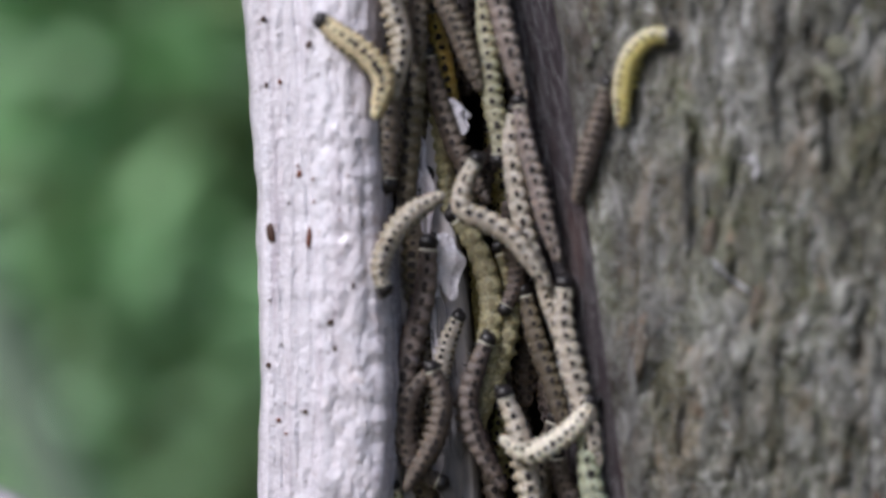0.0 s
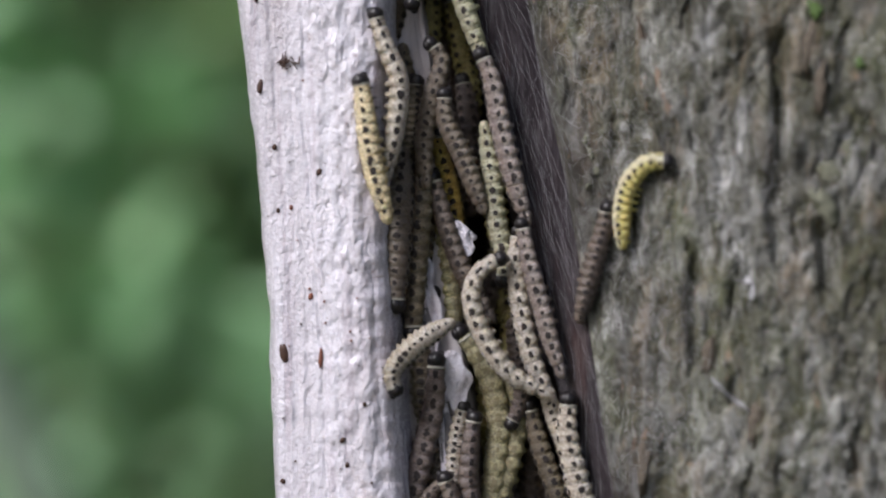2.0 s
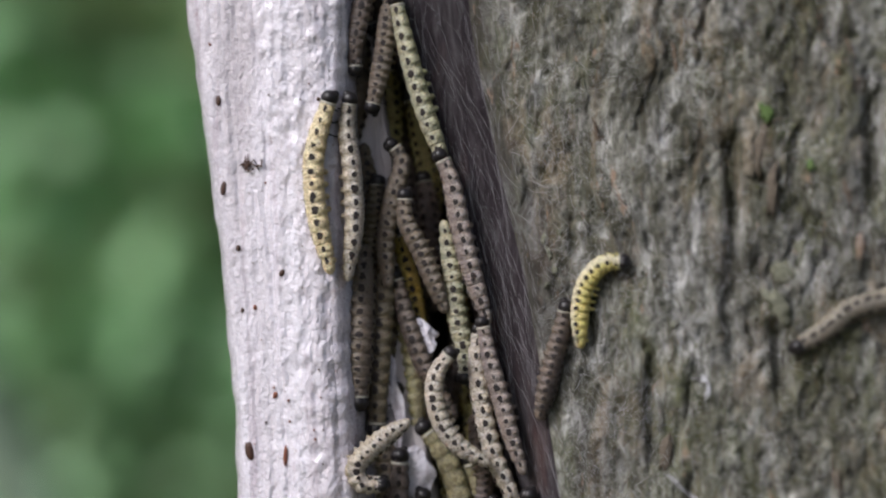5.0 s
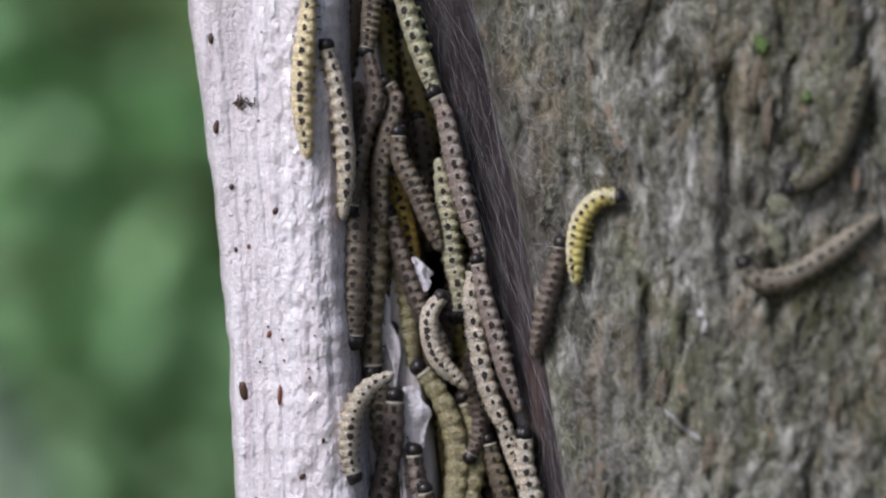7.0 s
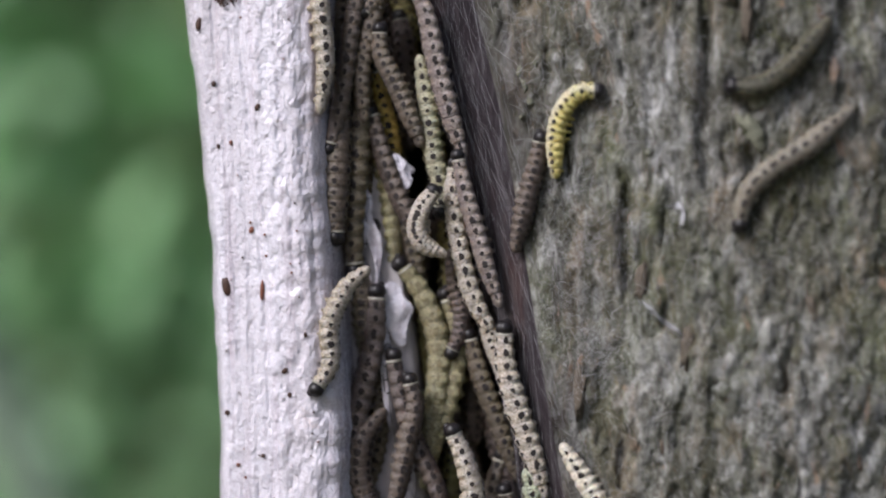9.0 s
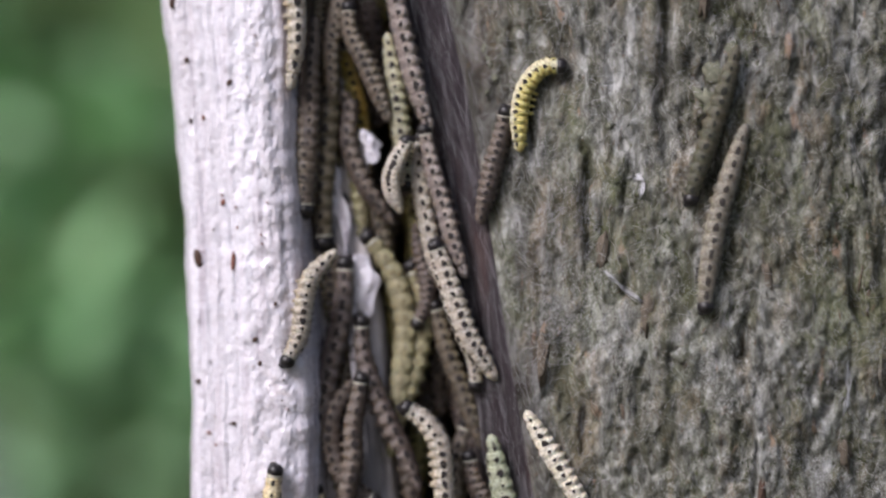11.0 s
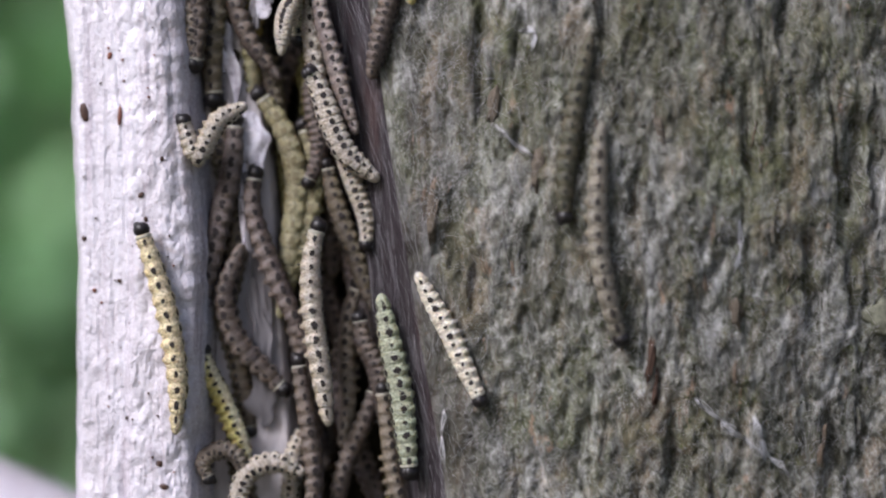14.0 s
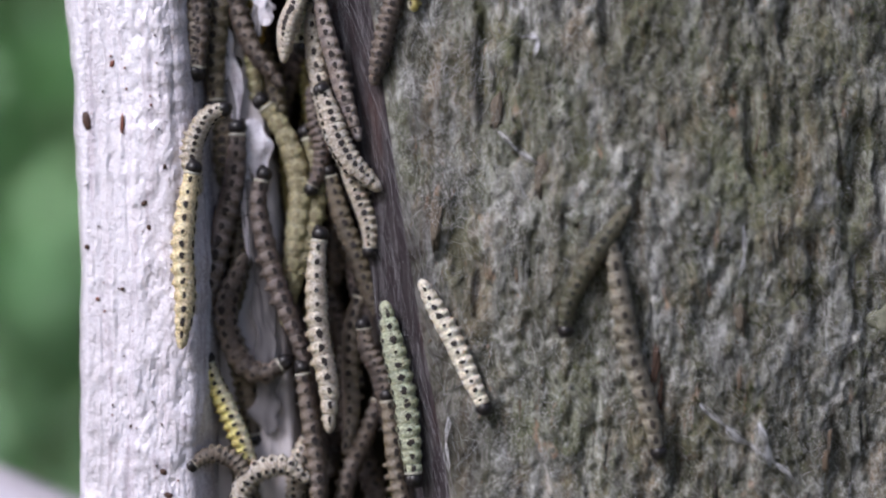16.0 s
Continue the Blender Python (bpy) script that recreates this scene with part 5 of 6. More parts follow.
caterpillar("mauve", "slender mauve-grey spotted caterpillar in the crowded cleft", 3.2, 53,
    (0, [(8.7, 8.0, -37.9), (6.9, 8.0, -43.0), (5.8, 8.0, -48.5), (7.8, 8.0, -54.8), (10.6, 8.0, -59.4)]),
    (3.5, [(3.2, 8.0, -28.5), (3.4, 8.0, -35.3), (4.1, 8.0, -41.6), (5.9, 8.0, -47.1), (7.7, 8.0, -51.6)]),
    (9, [(1.9, 8.0, -33.4), (2.8, 8.0, -38.7), (5.0, 8.0, -47.0), (8.4, 8.0, -54.4), (9.9, 8.0, -59.4)]),
    (12.5, [(2.1, 8.0, -32.4), (2.2, 8.0, -39.4), (5.7, 8.0, -47.7), (9.4, 8.0, -55.2), (11.2, 8.0, -58.9)]),
    (16, [(3.7, 8.0, -30.7), (2.7, 8.0, -36.3), (4.9, 8.0, -46.4), (8.5, 8.0, -56.4), (9.8, 8.0, -60.1)]))
caterpillar("cream", "cream caterpillar with square black spots deep in the cleft", 2.9, 26,
    (0, [(4.2, 10.0, -34.7), (2.3, 10.0, -39.3), (1.2, 10.0, -44.9), (-0.1, 10.0, -48.8)]),
    (3.5, [(3.4, 10.0, -28.2), (3.0, 10.0, -32.8), (2.8, 10.0, -38.2), (2.3, 10.0, -44.6)]),
    (9, [(10.6, 10.0, -73.8), (8.9, 10.0, -77.9), (8.4, 10.0, -82.9), (8.0, 10.0, -87.9)]))
caterpillar("brown", "dull brown black-spotted caterpillar in the crowded cleft", 3.1, 47,
    (0, [(0.1, 6.0, -42.3), (1.9, 6.0, -47.2), (0.9, 6.0, -53.4), (-2.6, 6.0, -59.7)]),
    (9, [(4.5, 6.0, -37.3), (5.4, 6.0, -41.8), (4.0, 6.0, -48.3), (2.7, 6.0, -54.1), (1.8, 6.0, -58.1)]),
    (12.5, [(0.3, 6.0, -45.2), (-2.3, 6.0, -53.0), (-1.6, 6.0, -59.5), (-2.6, 6.0, -65.9), (-2.1, 6.0, -71.4)]),
    (14, [(9.6, 6.0, -62.1), (10.5, 6.0, -67.5), (11.8, 6.0, -75.7), (12.3, 6.0, -82.1), (11.8, 6.0, -88.4)]))
caterpillar("white", "whitish caterpillar with shiny black head at the rim of the bark", 3.1, -52,
    (0, [(24.4, 2.0, -46.7), (21.8, 2.0, -50.6), (17.3, 2.0, -53.9), (14.2, 2.0, -54.8), (11.9, 2.0, -53.3)]),
    (0.5, [(26.7, -0.7, -45.6), (23.6, 1.3, -46.6), (19.8, 2.0, -48.3), (16.8, 2.0, -49.8), (14.2, 2.0, -51.1)]),
    (1, [(25.4, 2.0, -47.3), (23.2, 2.0, -48.5), (20.6, 2.0, -49.8), (17.6, 2.0, -51.1), (14.6, 2.0, -52.0)]),
    (1.5, [(22.3, 2.0, -46.6), (19.2, 2.0, -51.9), (15.7, 2.0, -55.4), (11.8, 2.0, -58.1), (9.6, 2.0, -60.7)]),
    (6.5, [(38.6, -3.7, -70.0), (35.6, -3.1, -65.4), (32.6, -2.6, -61.0), (30.5, -2.1, -57.5), (28.6, -1.9, -54.4)]),
    (9, [(39.1, -3.7, -63.7), (36.1, -3.1, -59.4), (33.1, -2.6, -55.0), (31.0, -2.1, -51.5), (29.1, -1.9, -48.4)]),
    (14.5, [(38.7, -3.5, -68.4), (35.8, -2.8, -62.1), (33.6, -2.3, -57.2), (31.4, -2.0, -53.2), (29.4, -1.9, -49.4)]))
caterpillar("mint", "mint-green caterpillar with pleated segments at the rim of the bark", 3.5, -36,
    (0, [(27.7, 3.0, -80.4), (27.2, 3.0, -76.1), (26.3, 3.0, -67.9), (24.8, 3.0, -60.6), (23.4, 3.0, -53.5)]))
caterpillar("straw", "straw-yellow caterpillar with square black spots on the pale silk-covered wood", 3.2, 38,
    (9, [(-21.2, 0.8, -71.4), (-22.1, 0.8, -77.6), (-22.7, 0.8, -84.8), (-22.3, 0.8, -91.0), (-21.5, 0.8, -96.4)]),
    (11.5, [(-10.9, 0.8, -54.8), (-11.3, 0.8, -60.7), (-9.0, 0.8, -68.0), (-8.1, 0.8, -76.2), (-7.7, 0.8, -80.7)]),
    (12.5, [(-11.6, 0.8, -51.0), (-10.9, 0.8, -56.0), (-9.3, 0.8, -62.4), (-8.1, 0.8, -70.5), (-7.7, 0.8, -75.9)]),
    (14, [(-15.0, 0.8, -40.9), (-13.1, 0.8, -46.5), (-10.6, 0.8, -55.4), (-9.2, 0.8, -65.2), (-9.4, 0.8, -71.3)]),
    (14.5, [(-8.9, 0.8, -39.3), (-9.2, 0.8, -45.1), (-9.8, 0.8, -52.3), (-9.6, 0.8, -61.2), (-8.4, 0.8, -69.3)]),
    (16, [(-7.0, 0.8, -29.9), (-7.9, 0.8, -34.6), (-8.8, 0.8, -42.6), (-8.5, 0.8, -50.6), (-9.0, 0.8, -56.5)]))
caterpillar("yellow", "plump yellow black-spotted caterpillar in the crowded cleft", 3.1, 45,
    (0, [(-5.8, 8.0, -60.7), (-4.7, 8.0, -64.5), (-2.9, 8.0, -68.2), (-0.7, 8.0, -73.2), (1.3, 8.0, -78.4)]))
caterpillar("brown", "dull brown black-spotted caterpillar in the crowded cleft", 3.3, 20,
    (9, [(2.0, 8.0, -60.3), (-1.6, 8.0, -58.4), (-3.7, 8.0, -52.9), (-2.9, 8.0, -47.4), (-0.5, 8.0, -43.8)]),
    (14, [(7.4, 8.0, -67.4), (4.1, 8.0, -64.0), (-0.3, 8.0, -59.0), (-2.1, 8.0, -52.1), (0.0, 8.0, -45.3)]),
    (16, [(7.1, 8.0, -61.4), (3.0, 8.0, -63.4), (-1.1, 8.0, -60.0), (-2.7, 8.0, -52.7), (-0.1, 8.0, -45.6)]))
caterpillar("cream", "cream caterpillar with square black spots in the crowded cleft", 3.4, 42,
    (0, [(11.1, 4.5, -45.8), (13.5, 4.5, -51.9), (14.9, 4.5, -58.1), (16.0, 4.5, -64.3), (16.5, 4.5, -69.7)]),
    (9, [(11.2, 4.5, -45.4), (13.1, 4.5, -49.9), (14.7, 4.5, -56.4), (15.6, 4.5, -63.0), (15.9, 4.5, -68.7)]),
    (11.5, [(8.9, 4.5, -47.3), (12.1, 4.5, -49.2), (14.7, 4.5, -53.1), (15.3, 4.5, -58.6), (15.5, 4.5, -66.0)]),
    (12.5, [(14.5, 4.5, -46.1), (13.1, 4.5, -51.1), (14.5, 4.5, -58.5), (15.4, 4.5, -65.9), (16.3, 4.5, -71.4)]),
    (14, [(13.1, 4.5, -40.3), (11.9, 4.5, -45.7), (11.9, 4.5, -52.9), (13.1, 4.5, -62.0), (14.3, 4.5, -70.6)]),
    (16, [(12.8, 4.5, -40.5), (12.1, 4.5, -47.2), (12.5, 4.5, -56.3), (14.0, 4.5, -65.3), (14.1, 4.5, -70.5)]))
caterpillar("tan", "greyish tan black-spotted caterpillar in the crowded cleft", 2.7, -58,
    (14, [(-4.6, 5.0, -81.4), (-5.5, 5.0, -78.4), (-3.0, 5.0, -76.7), (-0.3, 5.0, -77.5), (1.0, 5.0, -80.1)]),
    (16, [(-8.1, 4.1, -77.9), (-5.5, 4.8, -76.1), (-2.3, 5.0, -76.5), (-0.1, 5.0, -78.3), (1.7, 5.0, -81.5)]))
caterpillar("cream", "cream caterpillar with square black spots in the crowded cleft", 3.1, -31,
    (14, [(0.6, 5.0, -88.2), (0.1, 5.0, -84.1), (1.9, 5.0, -80.1), (6.2, 5.0, -78.7), (9.6, 5.0, -80.1)]),
    (16, [(-0.2, 5.0, -86.9), (-0.3, 5.0, -82.4), (1.9, 5.0, -79.2), (6.6, 5.0, -77.9), (9.8, 5.0, -79.8)]))
caterpillar("tan", "greyish tan black-spotted caterpillar deep in the cleft", 2.9, -54,
    (0, [(19.4, 10.0, -50.0), (17.9, 10.0, -55.0), (17.5, 10.0, -62.4), (17.7, 10.0, -69.7), (16.8, 10.0, -75.3)]))
caterpillar("brown", "dull brown black-spotted caterpillar in the crowded cleft", 3.1, -45,
    (0, [(19.6, 7.0, -55.3), (20.3, 7.0, -59.5), (22.1, 7.0, -63.1), (23.2, 7.0, -67.7), (23.6, 7.0, -72.2)]))
caterpillar("tan", "greyish tan black-spotted caterpillar in the crowded cleft", 2.9, 57,
    (0, [(23.2, 6.0, -66.7), (24.1, 6.0, -73.0), (25.0, 6.0, -80.3), (26.1, 6.0, -85.8), (26.8, 6.0, -91.3)]))
caterpillar("brown", "dull brown black-spotted caterpillar in the crowded cleft", 3.0, 40,
    (0, [(22.3, 9.0, -66.9), (20.5, 9.0, -72.4), (17.7, 9.0, -78.8), (16.3, 9.0, -83.4), (15.8, 9.0, -88.9)]))
caterpillar("dim", "brown-grey caterpillar in the crowded cleft, skin darkened for shade", 3.0, -37,
    (0, [(14.2, 9.0, -30.3), (16.0, 9.0, -37.3), (18.4, 9.0, -43.9), (20.0, 9.0, -48.9), (21.6, 9.0, -53.0)]))
caterpillar("brown", "dull brown black-spotted caterpillar in the crowded cleft", 3.0, -54,
    (9, [(-1.2, 9.0, 6.0), (0.6, 9.0, -0.9), (3.2, 9.0, -8.4), (6.0, 9.0, -13.3), (7.6, 9.0, -15.8)]),
    (12.5, [(-4.7, 9.0, 6.0), (0.5, 9.0, 3.8), (-0.8, 9.0, -2.7), (1.7, 9.0, -10.1), (5.6, 9.0, -15.4)]))
caterpillar("pale", "pale olive smooth-bellied caterpillar deep in the cleft", 3.2, -29,
    (0, [(-0.7, 14.0, -9.2), (1.5, 14.0, -17.1), (3.1, 14.0, -23.6), (2.4, 14.0, -30.1), (3.4, 14.0, -35.7)]))
caterpillar("dim", "brown-grey caterpillar deep in the cleft, skin darkened for shade", 3.1, -56,
    (0, [(-2.0, 13.0, -3.4), (0.8, 13.0, -8.8), (4.0, 13.0, -13.0), (5.6, 13.0, -18.0), (6.4, 13.0, -23.8)]))
caterpillar("mauve", "slender mauve-grey spotted caterpillar in the crowded cleft", 2.9, 48,
    (0, [(11.2, 9.0, -33.6), (12.8, 9.0, -30.2), (13.1, 9.0, -26.1), (12.1, 9.0, -22.0), (11.4, 9.0, -17.9)]))
caterpillar("cream", "cream caterpillar with square black spots deep in the cleft", 3.2, 40,
    (0, [(11.6, 12.0, -32.9), (10.3, 12.0, -37.8), (8.5, 12.0, -43.5), (7.2, 12.0, -49.3)]))
caterpillar("brown", "brown black-spotted caterpillar deep in the cleft, skin darkened for shade", 3.1, 41,
    (0, [(6.6, 13.0, -49.6), (8.4, 13.0, -55.1), (10.3, 13.0, -62.6), (11.2, 13.0, -70.0), (13.0, 13.0, -76.5)]))
caterpillar("tan", "greyish tan black-spotted caterpillar deep in the cleft", 3.9, 30,
    (0, [(-7.1, 6.8, -14.8), (-6.9, 7.0, -9.0), (-6.6, 7.3, -3.0), (-6.2, 8.0, 3.5), (-5.8, 9.0, 9.0)]))
caterpillar("dim", "brown-grey caterpillar deep in the cleft, skin darkened for shade", 3.1, 58,
    (0, [(-4.0, 10.0, 21.1), (-4.3, 10.0, 16.2), (-4.9, 10.0, 10.4), (-6.2, 10.0, 7.1)]))
caterpillar("web", "brown-grey caterpillar veiled by silk on webbed grey bark", 3.2, 34,
    (0, [(90.7, -10.8, -3.5), (95.1, -10.0, -1.4), (99.4, -9.5, 2.0), (105.2, -8.5, 2.8), (109.4, -7.5, 5.3)]),
    (3, [(76.7, -11.8, -3.5), (81.1, -11.5, -1.4), (85.4, -11.2, 2.0), (91.2, -10.8, 2.8), (95.4, -10.2, 5.3)]),
    (4, [(62.7, -11.9, -3.5), (67.1, -11.5, -1.4), (71.4, -11.5, 2.0), (77.2, -11.9, 2.8), (81.4, -12.2, 5.3)]),
    (6.5, [(54.2, -11.0, -8.9), (58.0, -11.2, -6.0), (62.1, -12.1, -3.1), (66.3, -12.4, -0.2), (70.6, -11.5, 2.7)]),
    (7, [(52.4, -10.6, -2.6), (54.9, -10.7, -5.2), (59.5, -11.1, -5.0), (65.3, -12.3, -1.5), (71.0, -11.5, 2.7)]),
    (7.5, [(51.1, -10.4, 5.0), (55.2, -10.8, -0.8), (60.8, -11.6, -2.8), (66.6, -12.2, -0.2), (71.2, -11.4, 3.7)]),
    (8, [(50.7, -10.3, 5.7), (52.9, -10.3, 0.8), (57.5, -10.9, -2.9), (62.8, -12.0, -2.8), (69.5, -11.0, 1.4)]),
    (8.5, [(52.8, -10.8, -13.3), (55.5, -11.1, -8.5), (60.0, -11.6, -4.3), (65.0, -12.4, -1.0), (70.8, -11.4, 3.4)]),
    (9, [(55.0, -11.0, -13.4), (56.4, -11.2, -8.3), (60.6, -11.6, -4.5), (65.2, -12.4, -1.6), (70.6, -11.4, 2.7)]),
    (11.5, [(56.0, -11.6, -33.0), (56.8, -11.4, -25.5), (57.8, -10.9, -18.5), (59.4, -10.9, -11.4), (61.0, -11.1, -5.4)]),
    (12.5, [(56.4, -12.0, -41.8), (55.6, -11.5, -34.6), (55.5, -11.3, -28.4), (56.0, -11.1, -21.4), (57.2, -10.8, -14.3)]),
    (14, [(60.1, -9.7, -58.4), (58.2, -10.8, -52.8), (56.6, -11.2, -45.0), (56.2, -11.4, -36.4), (56.7, -11.6, -27.2)]),
    (14.5, [(60.9, -9.3, -60.4), (58.8, -10.2, -55.5), (56.7, -10.8, -48.5), (55.6, -11.4, -41.6), (56.3, -11.8, -34.2)]),
    (16, [(65.4, -7.9, -75.2), (63.7, -8.6, -67.8), (61.2, -9.5, -59.8), (59.3, -11.0, -51.1), (57.9, -11.8, -43.1)]))
caterpillar("moss", "mossy green-grey caterpillar veiled by silk on webbed grey bark", 3.1, 32,
    (4, [(91.2, -10.9, 10.4), (86.7, -11.5, 12.1), (82.2, -12.6, 14.7), (79.6, -12.8, 18.9), (77.8, -13.0, 25.7)]),
    (6.5, [(62.2, -12.5, 6.6), (64.6, -13.2, 9.5), (67.4, -12.6, 14.6), (68.7, -12.5, 20.4), (70.0, -12.9, 28.0)]),
    (7, [(59.1, -11.9, 8.3), (62.9, -12.2, 9.5), (66.2, -12.9, 12.8), (68.4, -12.7, 17.9), (70.6, -12.4, 25.5)]),
    (7.5, [(58.7, -11.6, 8.7), (62.0, -12.2, 9.8), (65.0, -12.8, 13.2), (67.2, -12.7, 16.6), (69.2, -12.4, 20.6)]),
    (8, [(57.5, -11.1, 5.6), (60.3, -11.7, 3.6), (64.0, -12.6, 4.6), (67.0, -12.6, 8.1), (69.3, -12.4, 13.6)]),
    (8.5, [(57.3, -11.2, 8.0), (61.0, -11.8, 8.6), (64.6, -12.6, 11.5), (67.5, -12.7, 16.0), (70.0, -12.4, 20.4)]),
    (9, [(54.1, -10.6, 7.8), (58.2, -11.5, 7.6), (61.6, -12.0, 9.5), (64.9, -13.0, 12.8), (67.6, -12.7, 16.2)]),
    (11.5, [(53.9, -10.6, -16.6), (55.2, -11.0, -10.5), (57.0, -11.1, -4.3), (58.8, -11.5, 1.9), (60.0, -12.2, 7.1)]),
    (12.5, [(52.7, -10.3, -23.8), (53.5, -10.5, -16.9), (54.5, -10.8, -10.7), (56.3, -11.0, -5.4), (58.8, -11.3, 0.7)]),
    (14, [(51.2, -10.2, -39.5), (51.5, -10.1, -33.2), (52.4, -10.1, -26.2), (53.5, -10.4, -20.0), (54.8, -10.8, -13.3)]),
    (14.5, [(52.4, -10.4, -41.6), (51.1, -10.5, -36.3), (50.9, -10.1, -31.1), (51.6, -10.0, -25.9), (52.8, -10.3, -20.7)]),
    (16, [(50.9, -8.4, -56.0), (51.5, -9.0, -51.9), (53.4, -10.0, -47.6), (56.0, -11.4, -43.2), (59.6, -12.1, -38.2)]))
# back row: dim, brown and mauve skins put the cleft's shade into colour
caterpillar("dim", "brown-grey caterpillar deep in the cleft, skin darkened for shade", 3.3, 18,
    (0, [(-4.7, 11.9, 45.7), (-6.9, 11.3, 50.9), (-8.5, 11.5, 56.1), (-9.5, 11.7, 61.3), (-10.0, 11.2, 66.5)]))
caterpillar("brown", "brown black-spotted caterpillar deep in the cleft, skin darkened for shade", 3.7, 1,
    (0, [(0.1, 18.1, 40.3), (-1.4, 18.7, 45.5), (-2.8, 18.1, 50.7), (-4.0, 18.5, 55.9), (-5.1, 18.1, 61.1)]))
caterpillar("dim", "brown-grey caterpillar deep in the cleft, skin darkened for shade", 3.3, 18,
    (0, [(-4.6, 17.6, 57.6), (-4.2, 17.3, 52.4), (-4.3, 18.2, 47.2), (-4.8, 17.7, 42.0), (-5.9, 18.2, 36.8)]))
caterpillar("mauve", "slender mauve spotted caterpillar deep in the cleft, skin darkened for shade", 3.2, -5,
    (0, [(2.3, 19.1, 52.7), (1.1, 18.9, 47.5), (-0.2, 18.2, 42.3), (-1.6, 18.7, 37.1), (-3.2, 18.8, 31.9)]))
caterpillar("dim", "brown-grey caterpillar deep in the cleft, skin darkened for shade", 3.5, 24,
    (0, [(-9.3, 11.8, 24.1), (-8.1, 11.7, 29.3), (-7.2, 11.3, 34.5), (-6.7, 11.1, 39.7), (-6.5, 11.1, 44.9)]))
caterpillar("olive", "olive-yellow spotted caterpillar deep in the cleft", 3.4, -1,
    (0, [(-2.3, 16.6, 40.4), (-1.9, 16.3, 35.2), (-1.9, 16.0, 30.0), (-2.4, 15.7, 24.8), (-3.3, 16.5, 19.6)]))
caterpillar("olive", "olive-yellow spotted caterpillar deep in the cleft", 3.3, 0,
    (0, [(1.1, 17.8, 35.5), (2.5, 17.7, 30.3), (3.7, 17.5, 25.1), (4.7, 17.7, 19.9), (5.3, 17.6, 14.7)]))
caterpillar("brown", "brown black-spotted caterpillar deep in the cleft, skin darkened for shade", 3.4, 23,
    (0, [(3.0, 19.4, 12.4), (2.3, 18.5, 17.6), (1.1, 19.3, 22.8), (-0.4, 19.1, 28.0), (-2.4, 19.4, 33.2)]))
caterpillar("dim", "brown-grey caterpillar deep in the cleft, skin darkened for shade", 3.2, -24,
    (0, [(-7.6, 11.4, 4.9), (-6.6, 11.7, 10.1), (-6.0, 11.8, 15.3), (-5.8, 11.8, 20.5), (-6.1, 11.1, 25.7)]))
caterpillar("mauve", "slender mauve spotted caterpillar deep in the cleft, skin darkened for shade", 3.3, -5,
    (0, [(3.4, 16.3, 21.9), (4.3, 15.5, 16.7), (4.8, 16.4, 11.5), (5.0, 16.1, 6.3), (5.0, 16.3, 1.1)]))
caterpillar("brown", "brown black-spotted caterpillar deep in the cleft, skin darkened for shade", 3.5, -4,
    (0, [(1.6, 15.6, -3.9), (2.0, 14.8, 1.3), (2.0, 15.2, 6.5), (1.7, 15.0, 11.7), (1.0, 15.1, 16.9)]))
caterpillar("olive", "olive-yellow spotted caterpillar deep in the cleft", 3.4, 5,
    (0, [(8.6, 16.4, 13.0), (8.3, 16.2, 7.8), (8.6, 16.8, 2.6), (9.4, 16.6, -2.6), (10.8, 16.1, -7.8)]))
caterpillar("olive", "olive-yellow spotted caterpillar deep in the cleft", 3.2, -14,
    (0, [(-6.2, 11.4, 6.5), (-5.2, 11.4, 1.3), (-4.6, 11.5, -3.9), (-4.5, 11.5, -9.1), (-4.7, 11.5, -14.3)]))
caterpillar("brown", "brown black-spotted caterpillar deep in the cleft, skin darkened for shade", 3.6, -11,
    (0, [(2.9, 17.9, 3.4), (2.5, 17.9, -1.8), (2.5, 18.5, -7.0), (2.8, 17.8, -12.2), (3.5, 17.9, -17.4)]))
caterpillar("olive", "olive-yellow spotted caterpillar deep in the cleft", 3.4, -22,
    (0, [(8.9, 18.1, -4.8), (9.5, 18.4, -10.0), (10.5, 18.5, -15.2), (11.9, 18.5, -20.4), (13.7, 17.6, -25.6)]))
caterpillar("mauve", "slender mauve spotted caterpillar deep in the cleft, skin darkened for shade", 3.4, -29,
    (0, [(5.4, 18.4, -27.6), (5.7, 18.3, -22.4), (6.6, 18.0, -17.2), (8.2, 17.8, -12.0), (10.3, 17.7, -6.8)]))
caterpillar("dim", "brown-grey caterpillar deep in the cleft, skin darkened for shade", 3.7, 25,
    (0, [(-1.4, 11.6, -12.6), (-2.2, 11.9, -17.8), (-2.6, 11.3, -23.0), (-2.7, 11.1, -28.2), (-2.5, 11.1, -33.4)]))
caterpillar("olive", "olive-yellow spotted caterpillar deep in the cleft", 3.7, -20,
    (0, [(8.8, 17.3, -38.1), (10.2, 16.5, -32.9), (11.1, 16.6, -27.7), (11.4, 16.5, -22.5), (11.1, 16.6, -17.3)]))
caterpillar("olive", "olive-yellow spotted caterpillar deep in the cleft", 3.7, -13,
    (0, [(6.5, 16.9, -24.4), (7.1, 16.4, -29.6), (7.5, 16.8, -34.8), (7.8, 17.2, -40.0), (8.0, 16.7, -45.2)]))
caterpillar("brown", "brown black-spotted caterpillar deep in the cleft, skin darkened for shade", 3.7, -12,
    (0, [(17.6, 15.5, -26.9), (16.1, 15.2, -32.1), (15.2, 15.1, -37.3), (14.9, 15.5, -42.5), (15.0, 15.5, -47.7)]))
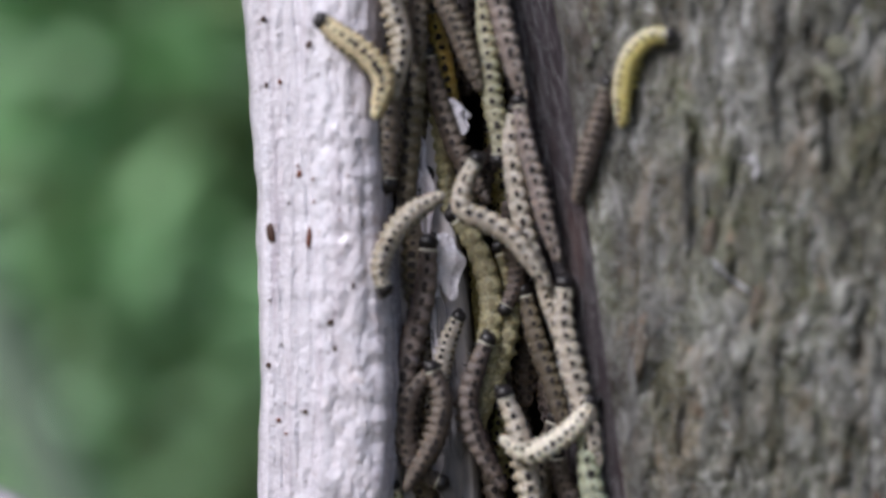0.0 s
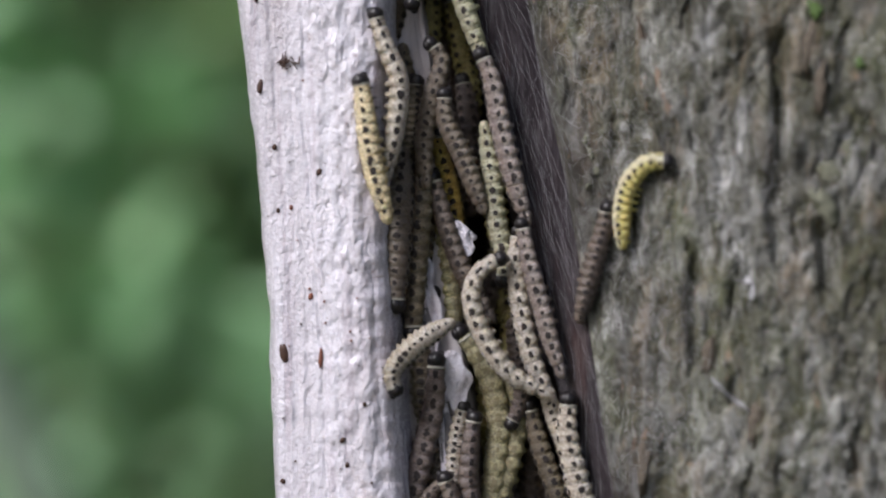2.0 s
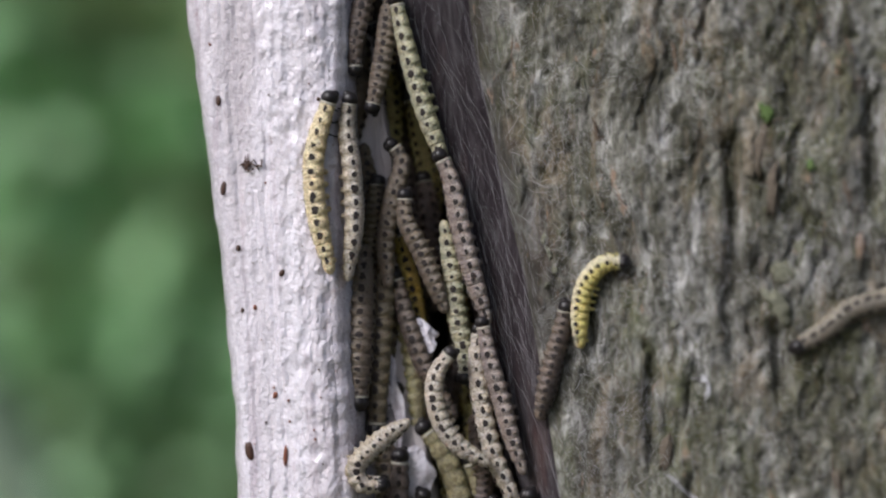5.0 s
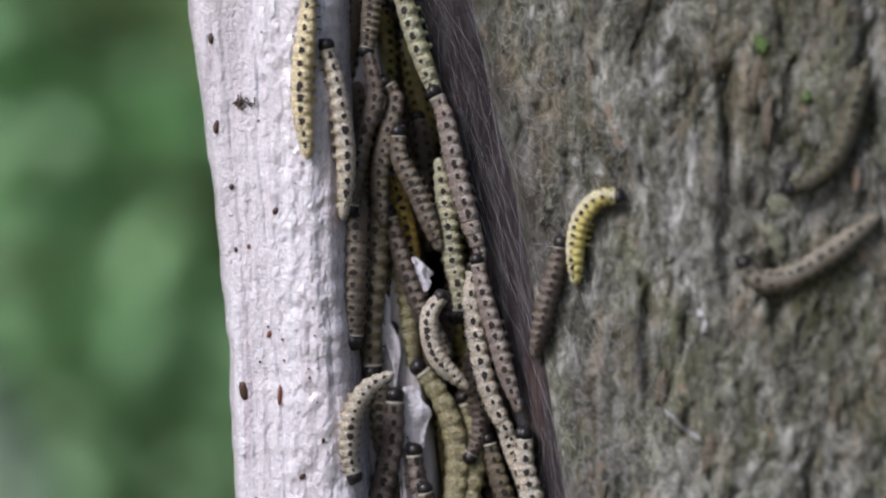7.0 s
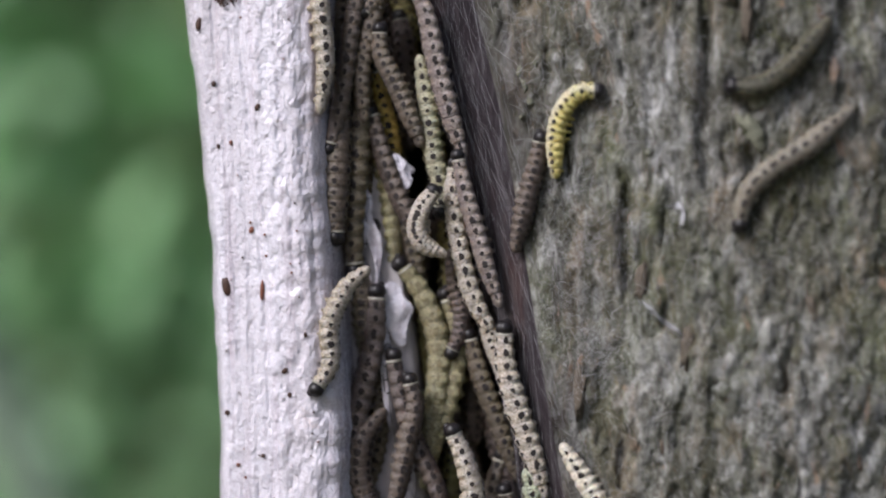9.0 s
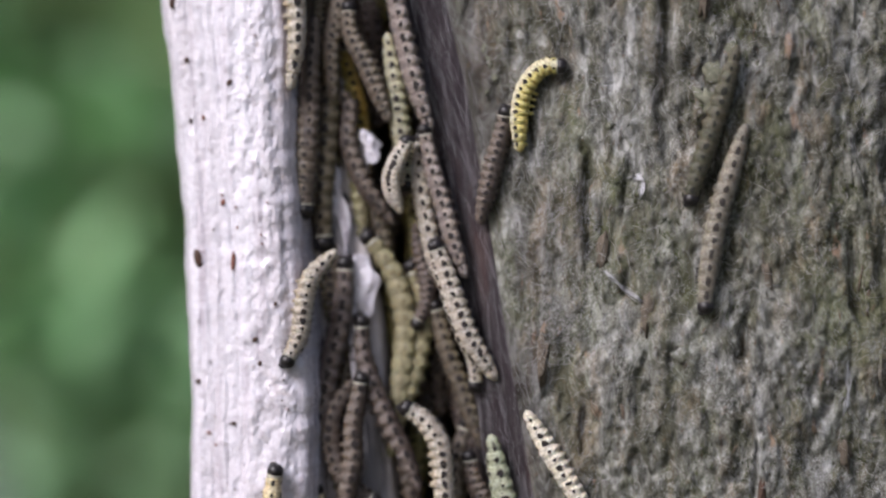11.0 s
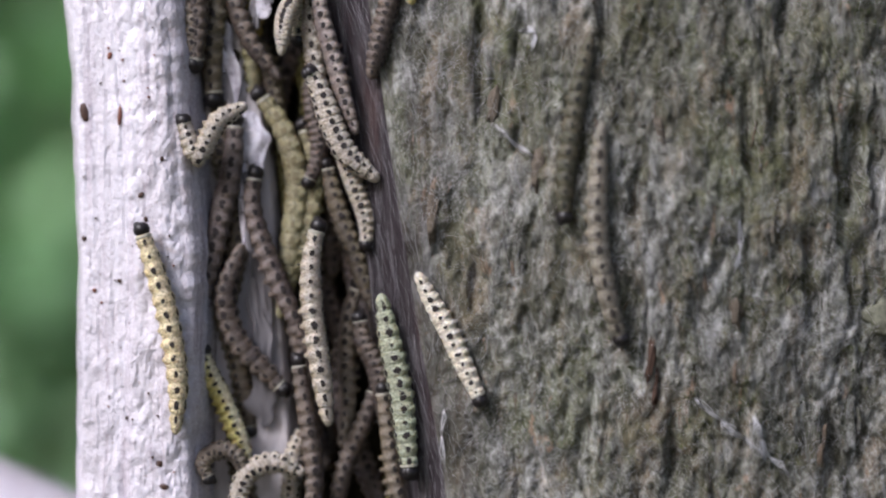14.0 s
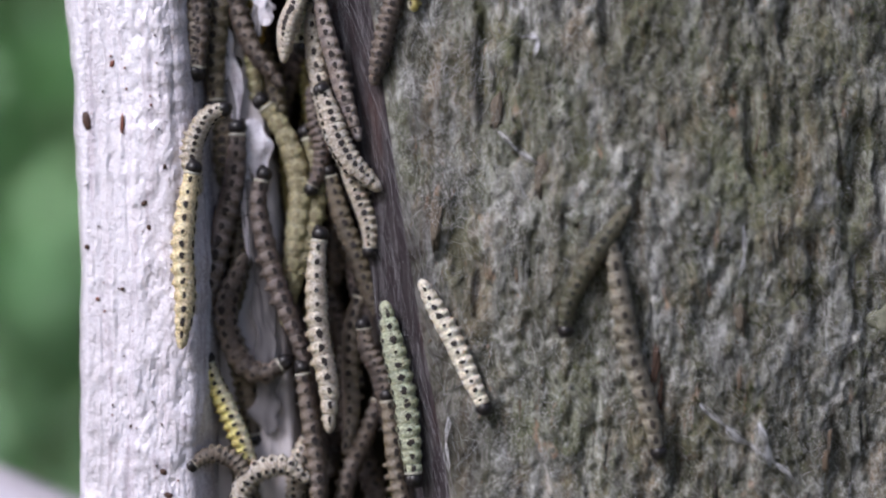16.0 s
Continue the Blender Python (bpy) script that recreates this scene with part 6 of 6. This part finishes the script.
caterpillar("dim", "brown-grey caterpillar deep in the cleft, skin darkened for shade", 3.3, -25,
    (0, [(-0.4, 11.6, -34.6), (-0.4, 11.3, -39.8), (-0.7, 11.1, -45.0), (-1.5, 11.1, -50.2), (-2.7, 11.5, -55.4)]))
caterpillar("mauve", "slender mauve spotted caterpillar deep in the cleft, skin darkened for shade", 3.5, -21,
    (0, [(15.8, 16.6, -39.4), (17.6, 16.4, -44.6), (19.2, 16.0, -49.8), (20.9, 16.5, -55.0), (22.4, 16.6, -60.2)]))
caterpillar("brown", "brown black-spotted caterpillar deep in the cleft, skin darkened for shade", 3.4, -25,
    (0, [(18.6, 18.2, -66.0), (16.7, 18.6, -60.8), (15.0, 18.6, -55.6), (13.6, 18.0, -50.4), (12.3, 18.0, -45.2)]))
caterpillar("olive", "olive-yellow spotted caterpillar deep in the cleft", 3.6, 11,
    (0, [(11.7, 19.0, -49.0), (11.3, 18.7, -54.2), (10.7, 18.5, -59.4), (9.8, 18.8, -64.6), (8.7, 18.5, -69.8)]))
caterpillar("dim", "brown-grey caterpillar deep in the cleft, skin darkened for shade", 3.3, 8,
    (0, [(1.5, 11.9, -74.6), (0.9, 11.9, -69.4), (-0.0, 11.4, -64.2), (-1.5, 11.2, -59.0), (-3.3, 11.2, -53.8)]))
caterpillar("brown", "brown black-spotted caterpillar deep in the cleft, skin darkened for shade", 3.7, 16,
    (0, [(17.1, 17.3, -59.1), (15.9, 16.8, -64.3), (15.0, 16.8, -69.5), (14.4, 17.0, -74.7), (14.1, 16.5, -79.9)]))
caterpillar("dim", "brown-grey caterpillar deep in the cleft, skin darkened for shade", 3.3, 22,
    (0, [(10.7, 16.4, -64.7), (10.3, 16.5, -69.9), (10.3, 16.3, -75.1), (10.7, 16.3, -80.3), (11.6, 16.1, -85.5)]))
caterpillar("mauve", "slender mauve spotted caterpillar deep in the cleft, skin darkened for shade", 3.5, -24,
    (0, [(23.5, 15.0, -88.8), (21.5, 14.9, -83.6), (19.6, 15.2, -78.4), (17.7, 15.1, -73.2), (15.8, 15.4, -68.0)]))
caterpillar("dim", "brown-grey caterpillar deep in the cleft, skin darkened for shade", 3.6, -12,
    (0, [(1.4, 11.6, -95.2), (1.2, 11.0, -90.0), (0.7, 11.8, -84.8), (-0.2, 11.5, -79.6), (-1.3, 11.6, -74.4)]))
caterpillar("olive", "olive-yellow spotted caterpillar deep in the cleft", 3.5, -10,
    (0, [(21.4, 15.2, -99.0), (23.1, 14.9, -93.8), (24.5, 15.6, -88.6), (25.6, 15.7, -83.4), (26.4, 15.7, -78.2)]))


def motions():
    for pieces, base, roll, lines in moving:
        times = [t for t, _ in lines]
        shape = np.array([ln for _, ln in lines])
        rows = [[] for _ in pieces]
        for step in range(33):
            t = step / 2
            j = int(np.clip(np.searchsorted(times, t) - 1, 0, len(times) - 2))
            f = float(np.clip((t - times[j]) / (times[j + 1] - times[j]), 0, 1))
            f = f * f * (3 - 2 * f)
            for k, m in enumerate(frames_along(shape[j] * (1 - f) + shape[j + 1] * f, roll)):
                m.translation -= base
                rows[k].append((t, m))
        for ob, r in zip(pieces, rows):
            walk(ob, r)


motions()
